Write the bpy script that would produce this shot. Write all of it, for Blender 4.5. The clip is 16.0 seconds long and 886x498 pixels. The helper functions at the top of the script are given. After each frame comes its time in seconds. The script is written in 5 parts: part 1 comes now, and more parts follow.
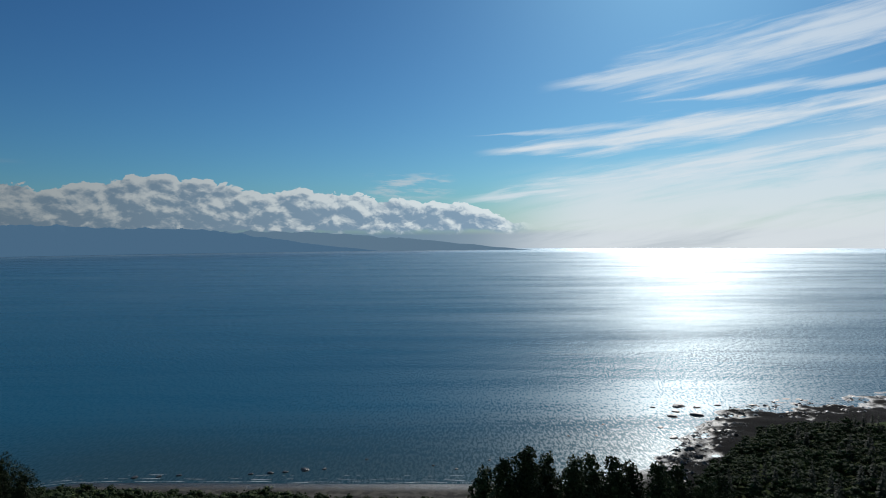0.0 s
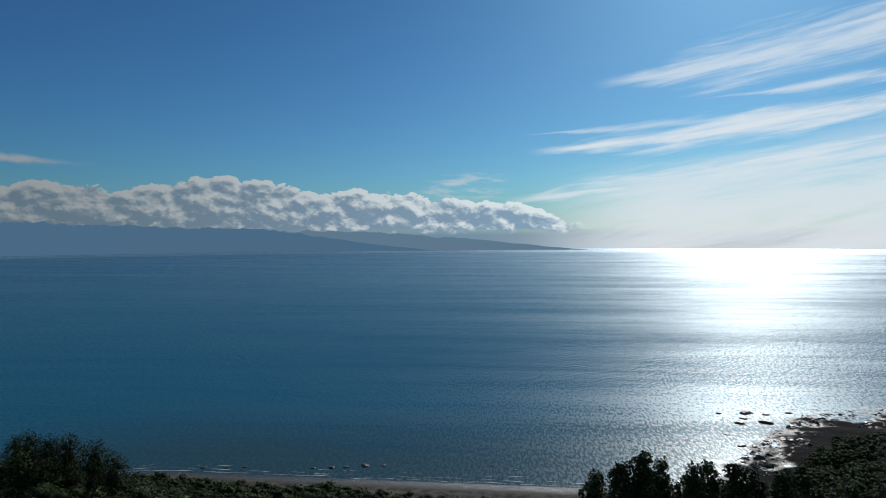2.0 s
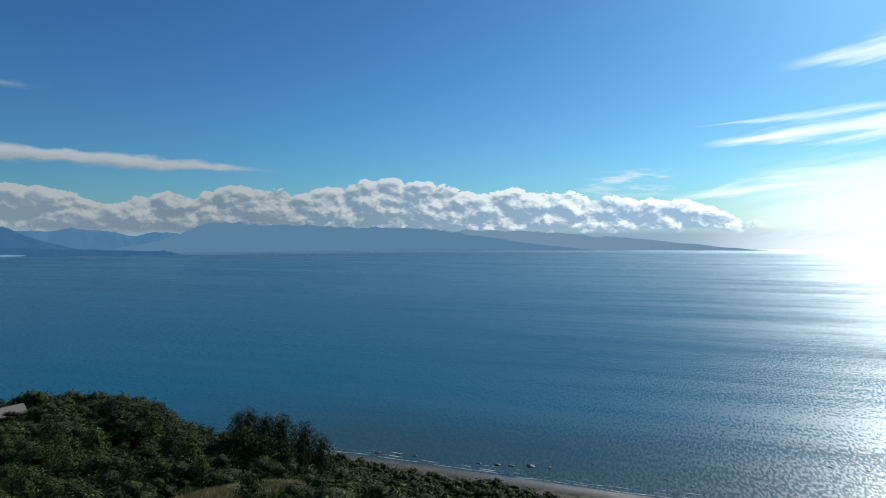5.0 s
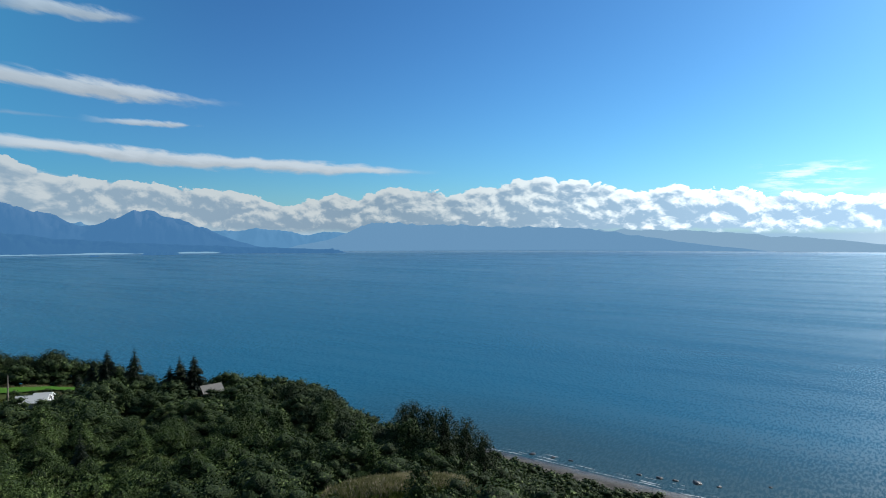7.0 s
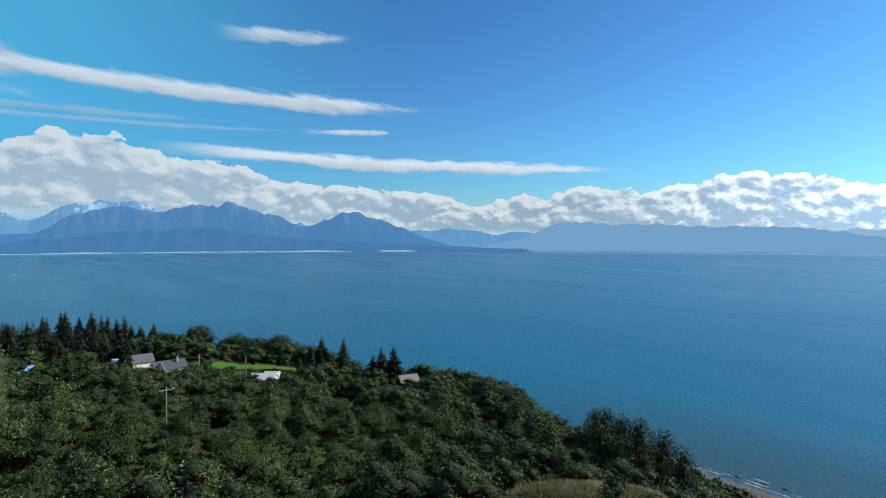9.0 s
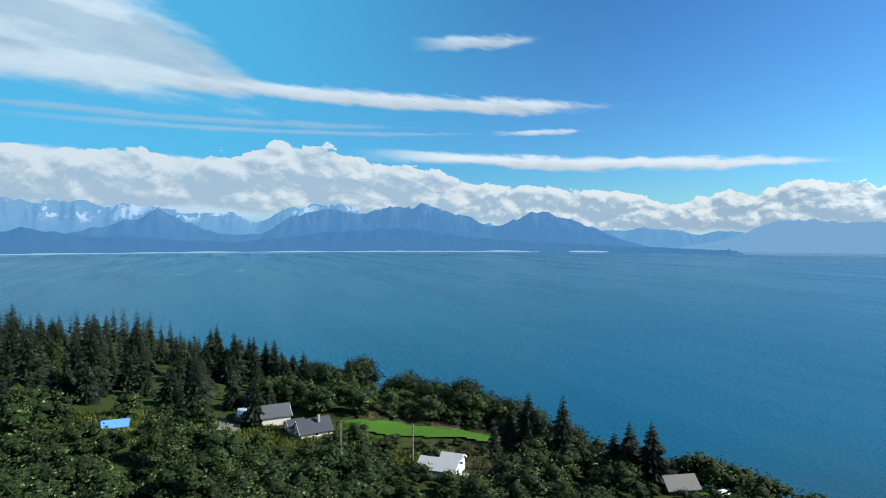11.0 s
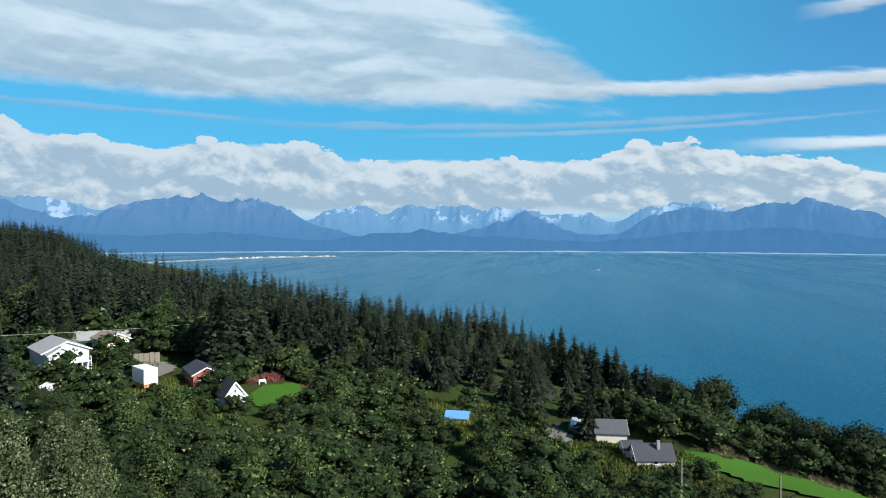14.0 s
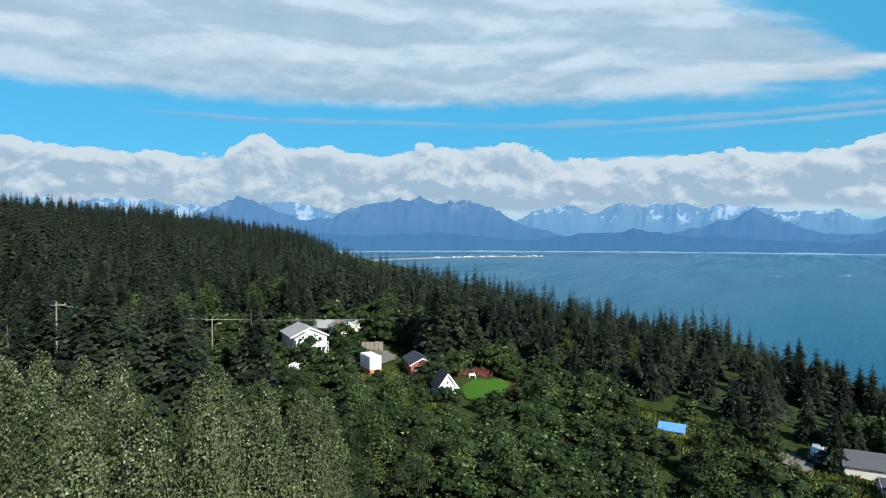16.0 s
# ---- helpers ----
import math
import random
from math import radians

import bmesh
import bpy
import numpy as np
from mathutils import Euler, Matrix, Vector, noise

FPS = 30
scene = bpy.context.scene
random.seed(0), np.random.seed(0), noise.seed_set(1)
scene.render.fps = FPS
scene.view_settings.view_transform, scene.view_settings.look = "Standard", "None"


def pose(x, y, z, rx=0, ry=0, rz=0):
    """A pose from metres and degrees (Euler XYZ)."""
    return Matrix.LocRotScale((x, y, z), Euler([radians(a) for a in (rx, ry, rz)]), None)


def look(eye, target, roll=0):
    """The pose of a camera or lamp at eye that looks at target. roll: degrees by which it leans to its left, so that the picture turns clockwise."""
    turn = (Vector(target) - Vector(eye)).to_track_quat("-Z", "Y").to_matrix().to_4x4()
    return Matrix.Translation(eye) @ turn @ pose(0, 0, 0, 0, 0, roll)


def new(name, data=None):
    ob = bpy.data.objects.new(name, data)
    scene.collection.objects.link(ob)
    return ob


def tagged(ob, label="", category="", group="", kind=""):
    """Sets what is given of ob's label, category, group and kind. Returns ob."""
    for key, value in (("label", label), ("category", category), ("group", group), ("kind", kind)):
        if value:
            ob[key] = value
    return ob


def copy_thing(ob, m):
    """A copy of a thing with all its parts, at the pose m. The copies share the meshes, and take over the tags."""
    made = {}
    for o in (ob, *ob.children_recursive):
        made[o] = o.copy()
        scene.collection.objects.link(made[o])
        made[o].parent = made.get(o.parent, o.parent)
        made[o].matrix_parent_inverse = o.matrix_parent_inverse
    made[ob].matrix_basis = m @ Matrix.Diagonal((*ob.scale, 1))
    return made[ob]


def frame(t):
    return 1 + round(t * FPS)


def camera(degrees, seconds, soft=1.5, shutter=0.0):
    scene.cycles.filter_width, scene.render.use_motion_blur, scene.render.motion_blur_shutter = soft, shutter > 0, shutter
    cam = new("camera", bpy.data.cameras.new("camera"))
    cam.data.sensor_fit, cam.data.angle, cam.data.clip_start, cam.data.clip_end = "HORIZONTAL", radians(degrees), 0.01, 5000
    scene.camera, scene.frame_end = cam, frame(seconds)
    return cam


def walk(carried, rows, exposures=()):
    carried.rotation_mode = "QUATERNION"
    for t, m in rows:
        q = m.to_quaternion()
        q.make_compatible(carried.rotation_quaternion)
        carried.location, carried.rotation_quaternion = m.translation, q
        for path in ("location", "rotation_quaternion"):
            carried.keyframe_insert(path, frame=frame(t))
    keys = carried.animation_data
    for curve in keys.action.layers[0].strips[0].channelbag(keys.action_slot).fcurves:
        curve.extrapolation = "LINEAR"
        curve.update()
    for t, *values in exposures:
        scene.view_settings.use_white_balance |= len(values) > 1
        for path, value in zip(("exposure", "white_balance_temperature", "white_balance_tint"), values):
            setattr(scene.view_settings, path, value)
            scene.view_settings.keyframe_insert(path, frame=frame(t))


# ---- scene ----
# ---------------------------------------------------------------- camera
F_A = 72.45
cam = camera(F_A, 16.0, soft=1.0)
TILT = 90 - 1.18
rows = []
for t, x, yaw, lean in (
        (0.0, 0.0, 0.0, 0.40), (0.5, -0.6, 0.98, 0.38), (1.0, -1.2, 2.14, 0.36), (1.5, -1.9, 3.45, 0.36), (2.0, -2.6, 5.02, 0.34),
        (2.5, -3.4, 6.98, 0.34), (3.0, -4.3, 9.24, 0.34), (3.8, -5.6, 13.3, 0.30), (4.7, -6.7, 18.2, 0.25), (5.5, -7.4, 22.84, 0.20), (6.0, -7.8, 26.5, 0.18),
        (6.5, -8.2, 30.22, 0.18), (7.0, -8.5, 34.21, 0.15), (7.5, -8.7, 38.65, 0.12), (8.0, -8.9, 43.26, 0.08), (8.5, -9.0, 47.8, 0.05),
        (9.0, -9.1, 51.9, 0.0)):
    rows.append((t, pose(x, 0, 100, TILT, lean, yaw)))
START, END = Vector((-9.2, 0.1, 100)), Vector((-78, 30, 100))
for t, part_of_way, yaw in ((9.2, 0.0, 53.65), (9.35, 0.045, 54.9), (9.6, 0.16, 57.1), (10.0, 0.36, 60.7), (10.4, 0.56, 64.2), (10.8, 0.76, 67.8),
                            (11.1, 0.91, 70.4), (11.2, 0.955, 71.3), (11.35, 0.995, 72.75), (11.5, 1.0, 74.5)):
    p = START.lerp(END, part_of_way)
    rows.append((t, pose(p.x, p.y, p.z, TILT, 0, yaw)))
for t, yaw, lean in ((12.0, 80.7, 0), (12.5, 86.3, 0), (13.0, 91.84, 0), (13.5, 97.4, 0), (14.0, 102.5, 0), (14.5, 108.0, 0), (15.0, 113.6, 0),
                     (15.5, 119.1, 0), (16.0, 122.0, 0)):
    rows.append((t, pose(END.x, END.y, END.z, TILT, lean, yaw)))
walk(cam, rows, exposures=((0.0, -0.50), (3.0, -0.38), (5.5, 0.28), (9.0, 0.86), (11.5, 1.0), (16.0, 0.95)))

# ---------------------------------------------------------------- light and sky
SUN_AZ, SUN_EL = 22.0, 33.0
sun = new("sun", bpy.data.lights.new("sun", "SUN"))
sun.data.energy, sun.data.angle, sun.data.color = 5.0, radians(0.55), (1.0, 0.97, 0.92)
toward_sun = Vector((math.sin(radians(SUN_AZ)) * math.cos(radians(SUN_EL)), math.cos(radians(SUN_AZ)) * math.cos(radians(SUN_EL)), math.sin(radians(SUN_EL))))
sun.matrix_world = look(toward_sun * 300, (0, 0, 0))


class Net:
    """Short ways to write shader nodes."""

    def __init__(self, tree):
        self.tree = tree

    def node(self, kind, **sockets):
        n = self.tree.nodes.new(kind)
        for key, value in sockets.items():
            self.put(n.inputs[key.replace("_", " ")], value)
        return n

    def put(self, socket, value):
        if isinstance(value, bpy.types.NodeSocket):
            self.tree.links.new(value, socket)
        else:
            socket.default_value = value

    def m(self, op, *values, clamp=False):
        n = self.tree.nodes.new("ShaderNodeMath")
        n.operation, n.use_clamp = op, clamp
        for s, v in zip(n.inputs, values):
            self.put(s, v)
        return n.outputs[0]

    def add(self, a, b):
        return self.m("ADD", a, b)

    def sub(self, a, b):
        return self.m("SUBTRACT", a, b)

    def mul(self, *v):
        out = v[0]
        for w in v[1:]:
            out = self.m("MULTIPLY", out, w)
        return out

    def step(self, value, a, b, lo=0.0, hi=1.0):
        n = self.tree.nodes.new("ShaderNodeMapRange")
        n.interpolation_type = "SMOOTHSTEP"
        for s, v in zip(n.inputs, (value, a, b, lo, hi)):
            self.put(s, v)
        return n.outputs[0]

    def lin(self, value, a, b, lo=0.0, hi=1.0):
        n = self.tree.nodes.new("ShaderNodeMapRange")
        for s, v in zip(n.inputs, (value, a, b, lo, hi)):
            self.put(s, v)
        return n.outputs[0]

    def vec(self, x=0.0, y=0.0, z=0.0):
        n = self.tree.nodes.new("ShaderNodeCombineXYZ")
        for s, v in zip(n.inputs, (x, y, z)):
            self.put(s, v)
        return n.outputs[0]

    def noise(self, vector=None, scale=1.0, detail=4.0, rough=0.55, distort=0.0):
        n = self.tree.nodes.new("ShaderNodeTexNoise")
        n.inputs["Scale"].default_value, n.inputs["Detail"].default_value = scale, detail
        n.inputs["Roughness"].default_value, n.inputs["Distortion"].default_value = rough, distort
        if vector is not None:
            self.put(n.inputs["Vector"], vector)
        return n.outputs[0]

    def mix(self, fac, a, b):
        n = self.tree.nodes.new("ShaderNodeMix")
        n.data_type = "RGBA"
        self.put(n.inputs[0], fac)
        self.put(n.inputs[6], a if isinstance(a, bpy.types.NodeSocket) else (*a, 1))
        self.put(n.inputs[7], b if isinstance(b, bpy.types.NodeSocket) else (*b, 1))
        return n.outputs[2]


world = bpy.data.worlds.new("sky")
scene.world = world
world.use_nodes = True
w = Net(world.node_tree)
world.node_tree.nodes.clear()
way = w.node("ShaderNodeTexCoord").outputs["Generated"]
split = w.node("ShaderNodeSeparateXYZ", Vector=way)
dx, dy, dz = split.outputs
azimuth = w.mul(w.m("ARCTAN2", w.mul(dx, -1.0), dy), 57.29578)
height = w.add(w.mul(w.m("ARCSINE", dz), 57.29578), 1.16)       # degrees above the sea's edge
sky = w.node("ShaderNodeTexSky")
sky.sky_type, sky.sun_disc = "NISHITA", False
sky.sun_elevation, sky.sun_rotation = radians(SUN_EL), radians(SUN_AZ)
sky.altitude, sky.air_density, sky.dust_density, sky.ozone_density = 100, 1.0, 0.6, 2.2
SKY = 0.105
# the clouds towards the mountains stand nearer and larger
near = w.step(azimuth, 42.0, 108.0)
q = w.add(w.m("MINIMUM", azimuth, 66.0), w.mul(w.m("MAXIMUM", w.sub(azimuth, 66.0), 0.0), 0.588))
e = w.m("DIVIDE", height, w.add(1.0, w.mul(near, 0.78)))


scaled = w.node("ShaderNodeVectorMath")
w.put(scaled.inputs[0], sky.outputs[0])
scaled.operation = "MULTIPLY"
scaled.inputs[1].default_value = (SKY, SKY, SKY)
tint = w.node("ShaderNodeGamma", Color=scaled.outputs[0], Gamma=1.25)
scaled = w.node("ShaderNodeVectorMath")
scaled.operation = "MULTIPLY"
w.put(scaled.inputs[0], tint.outputs[0])
scaled.inputs[1].default_value = (0.42, 0.86, 1.15)
# pale haze low over the sea
haze = w.m("MAXIMUM", w.mul(w.step(height, 7.0, 0.0), 0.42), w.step(height, 2.2, 1.2))
colour = w.mix(haze, scaled.outputs[0], (0.33, 0.52, 0.70))

# the clearer, lighter blue away from the sun
colour = w.mix(w.mul(w.step(azimuth, 50.0, 94.0), w.step(azimuth, 200.0, 150.0), 0.78), colour, (0.064, 0.37, 0.60))
bright = w.step(q, 45.0, -12.0, 0.87, 2.3)                       # clouds are brighter towards the sun


def toned(c):
    n = w.node("ShaderNodeVectorMath")
    n.operation = "SCALE"
    w.put(n.inputs[0], c if isinstance(c, bpy.types.NodeSocket) else w.vec(*c))
    w.put(n.inputs[3], bright)
    return n.outputs[0]


# high cirrus and a white veil on the sun's side
slant = w.vec(w.mul(w.add(q, w.mul(e, -1.5)), 0.045), w.add(w.mul(e, 0.42), w.mul(q, 0.075)), 3.4)
streaks = w.noise(slant, 1.0, 9.0, 0.62, 0.35)
side = w.step(q, -2.0, -15.0)
low = w.mul(w.step(w.add(e, w.mul(q, 0.11)), 7.6, 3.2), side)
veil = w.mul(low, w.step(streaks, 0.22, 0.58), 0.84)
fibres = w.noise(w.vec(w.mul(w.add(q, w.mul(e, -1.2)), 0.10), w.add(w.mul(e, 1.3), w.mul(q, 0.16)), 6.1), 1.0, 8.0, 0.6, 0.3)
cirrus = veil
for q0, e0, rise, thick, strength in ((-5.0, 9.1, 0.070, 0.95, 0.95), (-11.0, 14.8, 0.095, 1.6, 0.72), (-2.5, 4.6, 0.11, 1.3, 0.9), (-20.0, 12.9, 0.02, 0.45, 0.7), (-4.0, 10.6, 0.03, 0.3, 0.5)):
    line = w.add(e0, w.mul(w.sub(q0, q), rise))
    off = w.m("ABSOLUTE", w.sub(e, w.add(line, w.mul(w.sub(streaks, 0.5), 1.0))))
    swell = w.mul(thick, w.step(q, q0, q0 - 9.0, 0.25, 1.0))
    stroke = w.mul(w.step(w.sub(fibres, w.mul(w.m("DIVIDE", off, swell), 0.26)), 0.08, 0.56), w.step(q, q0 + 2.5, q0 - 3.0), strength)
    cirrus = w.m("MAXIMUM", cirrus, stroke)
colour = w.mix(cirrus, colour, toned((0.60, 0.66, 0.71)))
glow_side = w.mul(w.step(q, 6.0, -22.0), w.step(e, 5.5, 0.0), 0.62)
colour = w.mix(glow_side, colour, toned((0.62, 0.66, 0.68)))

# small wisps
wisp_noise = w.noise(w.vec(w.mul(w.add(q, w.mul(e, -2.0)), 0.30), w.mul(e, 1.6), 8.0), 1.0, 6.0, 0.6)
wisp = w.mul(w.step(wisp_noise, 0.44, 0.64), w.step(w.m("ABSOLUTE", w.sub(q, 3.0)), 5.0, 2.0), w.step(w.m("ABSOLUTE", w.sub(e, 5.9)), 1.6, 0.5), 0.7)
colour = w.mix(wisp, colour, toned((0.50, 0.56, 0.61)))

# long flat streaks over the bay
flat = w.vec(w.mul(q, 0.10), w.mul(e, 0.55), 1.7)
flat_noise = w.noise(flat, 1.0, 5.0, 0.5)
flat_fine = w.noise(w.vec(w.mul(q, 0.42), w.mul(e, 1.5), 5.0), 1.0, 7.0, 0.6, 0.3)
for level, rise, thick, start, full, fade, end_, strength, tone in (
        (7.0, 0.040, 0.62, 34.0, 46.0, 68.0, 79.0, 0.92, (0.56, 0.635, 0.70)),
        (12.9, 0.045, 0.80, 52.0, 66.0, 199.0, 200.0, 0.90, (0.52, 0.60, 0.67)),
        (11.2, 0.002, 0.42, 70.0, 84.0, 104.0, 128.0, 0.46, (0.29, 0.40, 0.53)),
        (10.7, -0.004, 0.30, 64.0, 78.0, 92.0, 112.0, 0.42, (0.33, 0.42, 0.54)),
        (11.4, 0.003, 0.34, 118.0, 124.0, 140.0, 152.0, 0.40, (0.27, 0.39, 0.52)),
        (18.9, 0.0, 0.62, 60.0, 65.0, 68.0, 73.0, 0.75, (0.50, 0.60, 0.68)),
        (10.9, -0.02, 0.34, 55.5, 59.0, 61.0, 65.5, 0.8, (0.54, 0.63, 0.71))):
    line = w.add(level, w.mul(w.sub(azimuth, 35.0 if level < 8 else 55.0), rise))
    off = w.m("ABSOLUTE", w.sub(height, w.add(line, w.mul(w.sub(flat_noise, 0.5), 1.9 * thick))))
    body = w.mul(thick, w.add(-0.35 if thick > 0.5 else -0.75, w.add(w.mul(flat_fine, 1.5 if thick > 0.5 else 2.1), w.mul(w.step(azimuth, start, full), 0.6))))
    mask = w.mul(w.step(w.sub(body, off), -0.12 * thick, 0.62 * thick), w.step(azimuth, start, start + 0.6 * (full - start)), w.step(azimuth, end_, fade), strength)
    under = w.step(w.add(w.sub(height, line), w.mul(w.sub(flat_fine, 0.5), 1.6 * thick)), -0.8 * thick, 0.5 * thick)
    colour = w.mix(mask, colour, w.mix(under, tuple(c * 0.74 for c in tone), tone))

# the broad grey sheet: soft banks, white along their upper rims, grey below
sheet_noise = w.noise(w.vec(w.mul(q, 0.11), w.mul(e, 0.42), 4.2), 1.0, 8.0, 0.55)
sheet_fine = w.noise(w.vec(w.mul(q, 0.4), w.mul(e, 1.0), 9.0), 1.0, 8.0, 0.6)
start = w.add(75.0, w.mul(w.m("ABSOLUTE", w.sub(e, 9.3)), 1.3))
rim = w.add(w.step(w.sub(q, start), -6.0, 14.0), w.mul(w.sub(sheet_noise, 0.5), 1.5))
sheet = w.mul(w.step(rim, 0.36, 0.70), w.step(w.add(e, w.mul(w.sub(sheet_fine, 0.5), 0.9)), 7.15, 7.9), w.step(e, 32.0, 18.0), 0.95)


def banks(up):
    return w.noise(w.vec(w.mul(q, 0.085), w.mul(w.add(e, up), 0.50), 2.6), 1.0, 5.0, 0.48, 0.35)


def tufts(up):
    return w.noise(w.vec(w.mul(q, 0.30), w.mul(w.add(e, up), 0.85), 6.4), 1.0, 8.0, 0.60, 0.2)


relief = w.step(w.add(w.sub(banks(0.0), banks(0.75)), w.mul(w.sub(tufts(0.0), tufts(0.42)), 0.42)), -0.11, 0.14)
sheet_tone = w.add(w.mul(w.step(e, 7.2, 9.8), 0.22), w.add(w.mul(relief, 0.56), w.mul(w.step(sheet_fine, 0.25, 0.75), 0.24)))
colour = w.mix(sheet, colour, w.mix(sheet_tone, (0.215, 0.335, 0.445), (0.48, 0.59, 0.675)))


# heaped clouds along the mountains: a line of tops over the bearing, swollen by billows
def along(stops, lowest, highest):
    n = w.node("ShaderNodeValToRGB", Fac=w.lin(azimuth, -12.0, 168.0))
    ramp = n.color_ramp
    ramp.interpolation = "LINEAR"
    for i, (bearing, value) in enumerate(stops):
        at_ = (bearing + 12.0) / 180.0
        stop = ramp.elements[0] if i == 0 else ramp.elements.new(at_)
        stop.position = at_
        k = (value - lowest) / (highest - lowest)
        stop.color = (k, k, k, 1)
    ramp.elements.remove(ramp.elements[-1])
    return w.lin(n.outputs[0], 0.0, 1.0, lowest, highest)


def billows(shift_q, shift_e):
    at_q, at_e = w.add(q, shift_q), w.add(e, shift_e)
    bend = w.noise(w.vec(w.mul(at_q, 0.45), w.mul(at_e, 0.7), 3.3), 1.0, 4.0, 0.55)
    n = w.tree.nodes.new("ShaderNodeTexVoronoi")
    n.voronoi_dimensions, n.feature, n.normalize = "2D", "SMOOTH_F1", True
    w.put(n.inputs["Vector"], w.vec(w.add(w.mul(at_q, 0.33), w.mul(bend, 0.7)), w.add(w.mul(at_e, 0.52), w.mul(bend, 0.6)), 0.0))
    for key, value in (("Scale", 1.0), ("Detail", 3.6), ("Roughness", 0.50), ("Lacunarity", 2.4), ("Smoothness", 0.2), ("Randomness", 1.0)):
        n.inputs[key].default_value = value
    return w.sub(1.0, n.outputs["Distance"])


stretch = w.add(1.0, w.mul(near, 0.78))
top = w.m("DIVIDE", along(((-9, 2.0), (-5.5, 3.2), (-3, 4.1), (4, 4.6), (8, 5.1), (13, 5.6), (17, 5.3), (21, 6.0), (25, 6.6), (30, 5.8), (33, 5.0), (36, 5.6), (40, 5.7), (42, 4.5), (44.5, 5.4), (48.5, 3.9),
                           (52, 5.2), (57, 5.4), (61, 5.7), (67, 6.4), (74, 7.8), (80, 9.2), (84.5, 9.7), (88, 8.3), (112, 8.8), (116, 9.8), (124, 10.0), (128.5, 8.6), (135, 9.3), (139, 10.5), (142, 8.4)), 0.0, 12.0), stretch)
base = w.m("DIVIDE", w.step(azimuth, 44.0, 92.0, 1.75, 3.6), stretch)
here, sunward = billows(0.0, 0.0), billows(-0.34, 0.46)
depth = w.add(w.sub(top, e), w.mul(w.sub(here, 0.70), 2.3))
v = w.m("DIVIDE", w.sub(e, base), w.sub(top, base))
floor_edge = w.step(w.add(e, w.mul(w.sub(here, 0.6), 1.1)), w.sub(base, 0.25), w.add(base, 0.30))
# a pale layer of flat cloud behind the heaps
layer_noise = w.noise(w.vec(w.mul(q, 0.22), w.mul(e, 0.9), 7.7), 1.0, 6.0, 0.55)
behind = w.mul(w.step(azimuth, 36.0, 52.0), w.step(w.add(w.sub(w.mul(top, 0.97), e), w.mul(w.sub(layer_noise, 0.5), 1.2)), -0.05, 0.28), w.step(e, w.sub(base, 1.3), w.add(base, 0.1)), 0.90)
colour = w.mix(behind, colour, w.mix(w.step(layer_noise, 0.30, 0.68), (0.36, 0.48, 0.58), (0.47, 0.575, 0.66)))
heap = w.mul(w.step(azimuth, -9.0, -5.5), w.step(depth, 0.0, 0.085), floor_edge, 0.97)
facing = w.sub(here, sunward)
thin = w.step(depth, 0.75, 0.05)
lit = w.step(w.add(w.add(facing, w.mul(thin, 0.12)), w.mul(w.sub(v, 0.55), 0.16)), -0.09, 0.17)
heap_colour = w.mix(lit, w.mix(w.step(azimuth, 2.0, 75.0), (0.20, 0.30, 0.41), (0.30, 0.425, 0.545)), w.mix(near, (0.62, 0.69, 0.72), (0.53, 0.625, 0.70)))
colour = w.mix(heap, colour, toned(heap_colour))
background = w.node("ShaderNodeBackground", Color=colour, Strength=0.7)
w.tree.links.new(background.outputs[0], w.node("ShaderNodeOutputWorld").inputs[0])


# ---------------------------------------------------------------- materials
def material(name, build):
    mat = bpy.data.materials.new(name)
    mat.use_nodes = True
    mat.node_tree.nodes.clear()
    n = Net(mat.node_tree)
    out = n.node("ShaderNodeOutputMaterial")
    n.tree.links.new(build(n), out.inputs[0])
    return mat


def principled(n, colour, rough=0.6, metal=0.0, bump=None, bump_strength=0.3, bump_distance=0.1, ior=1.45, spec=0.5):
    p = n.node("ShaderNodeBsdfPrincipled")
    n.put(p.inputs["Base Color"], colour if isinstance(colour, bpy.types.NodeSocket) else (*colour, 1))
    n.put(p.inputs["Roughness"], rough)
    n.put(p.inputs["Metallic"], metal)
    n.put(p.inputs["IOR"], ior)
    n.put(p.inputs["Specular IOR Level"], spec)
    if bump is not None:
        b = n.node("ShaderNodeBump", Height=bump, Strength=bump_strength, Distance=bump_distance)
        n.tree.links.new(b.outputs[0], p.inputs["Normal"])
    return p.outputs[0]


def place(n):
    return n.node("ShaderNodeNewGeometry").outputs["Position"]


def plain(name, colour, rough=0.6, metal=0.0, vary=0.18, scale=1.5, bump=0.15):
    def build(n):
        big, fine = n.noise(place(n), scale, 5.0), n.noise(place(n), scale * 11, 4.0)
        k = n.add(n.mul(n.sub(big, 0.5), vary * 2), n.mul(n.sub(fine, 0.5), vary))
        shade = n.mix(n.lin(k, -vary, vary), tuple(c * (1 - vary) for c in colour), tuple(min(1, c * (1 + vary)) for c in colour))
        return principled(n, shade, n.lin(fine, 0.2, 0.8, rough - 0.08, min(1, rough + 0.1)), metal, fine, bump, 0.02)
    return material(name, build)


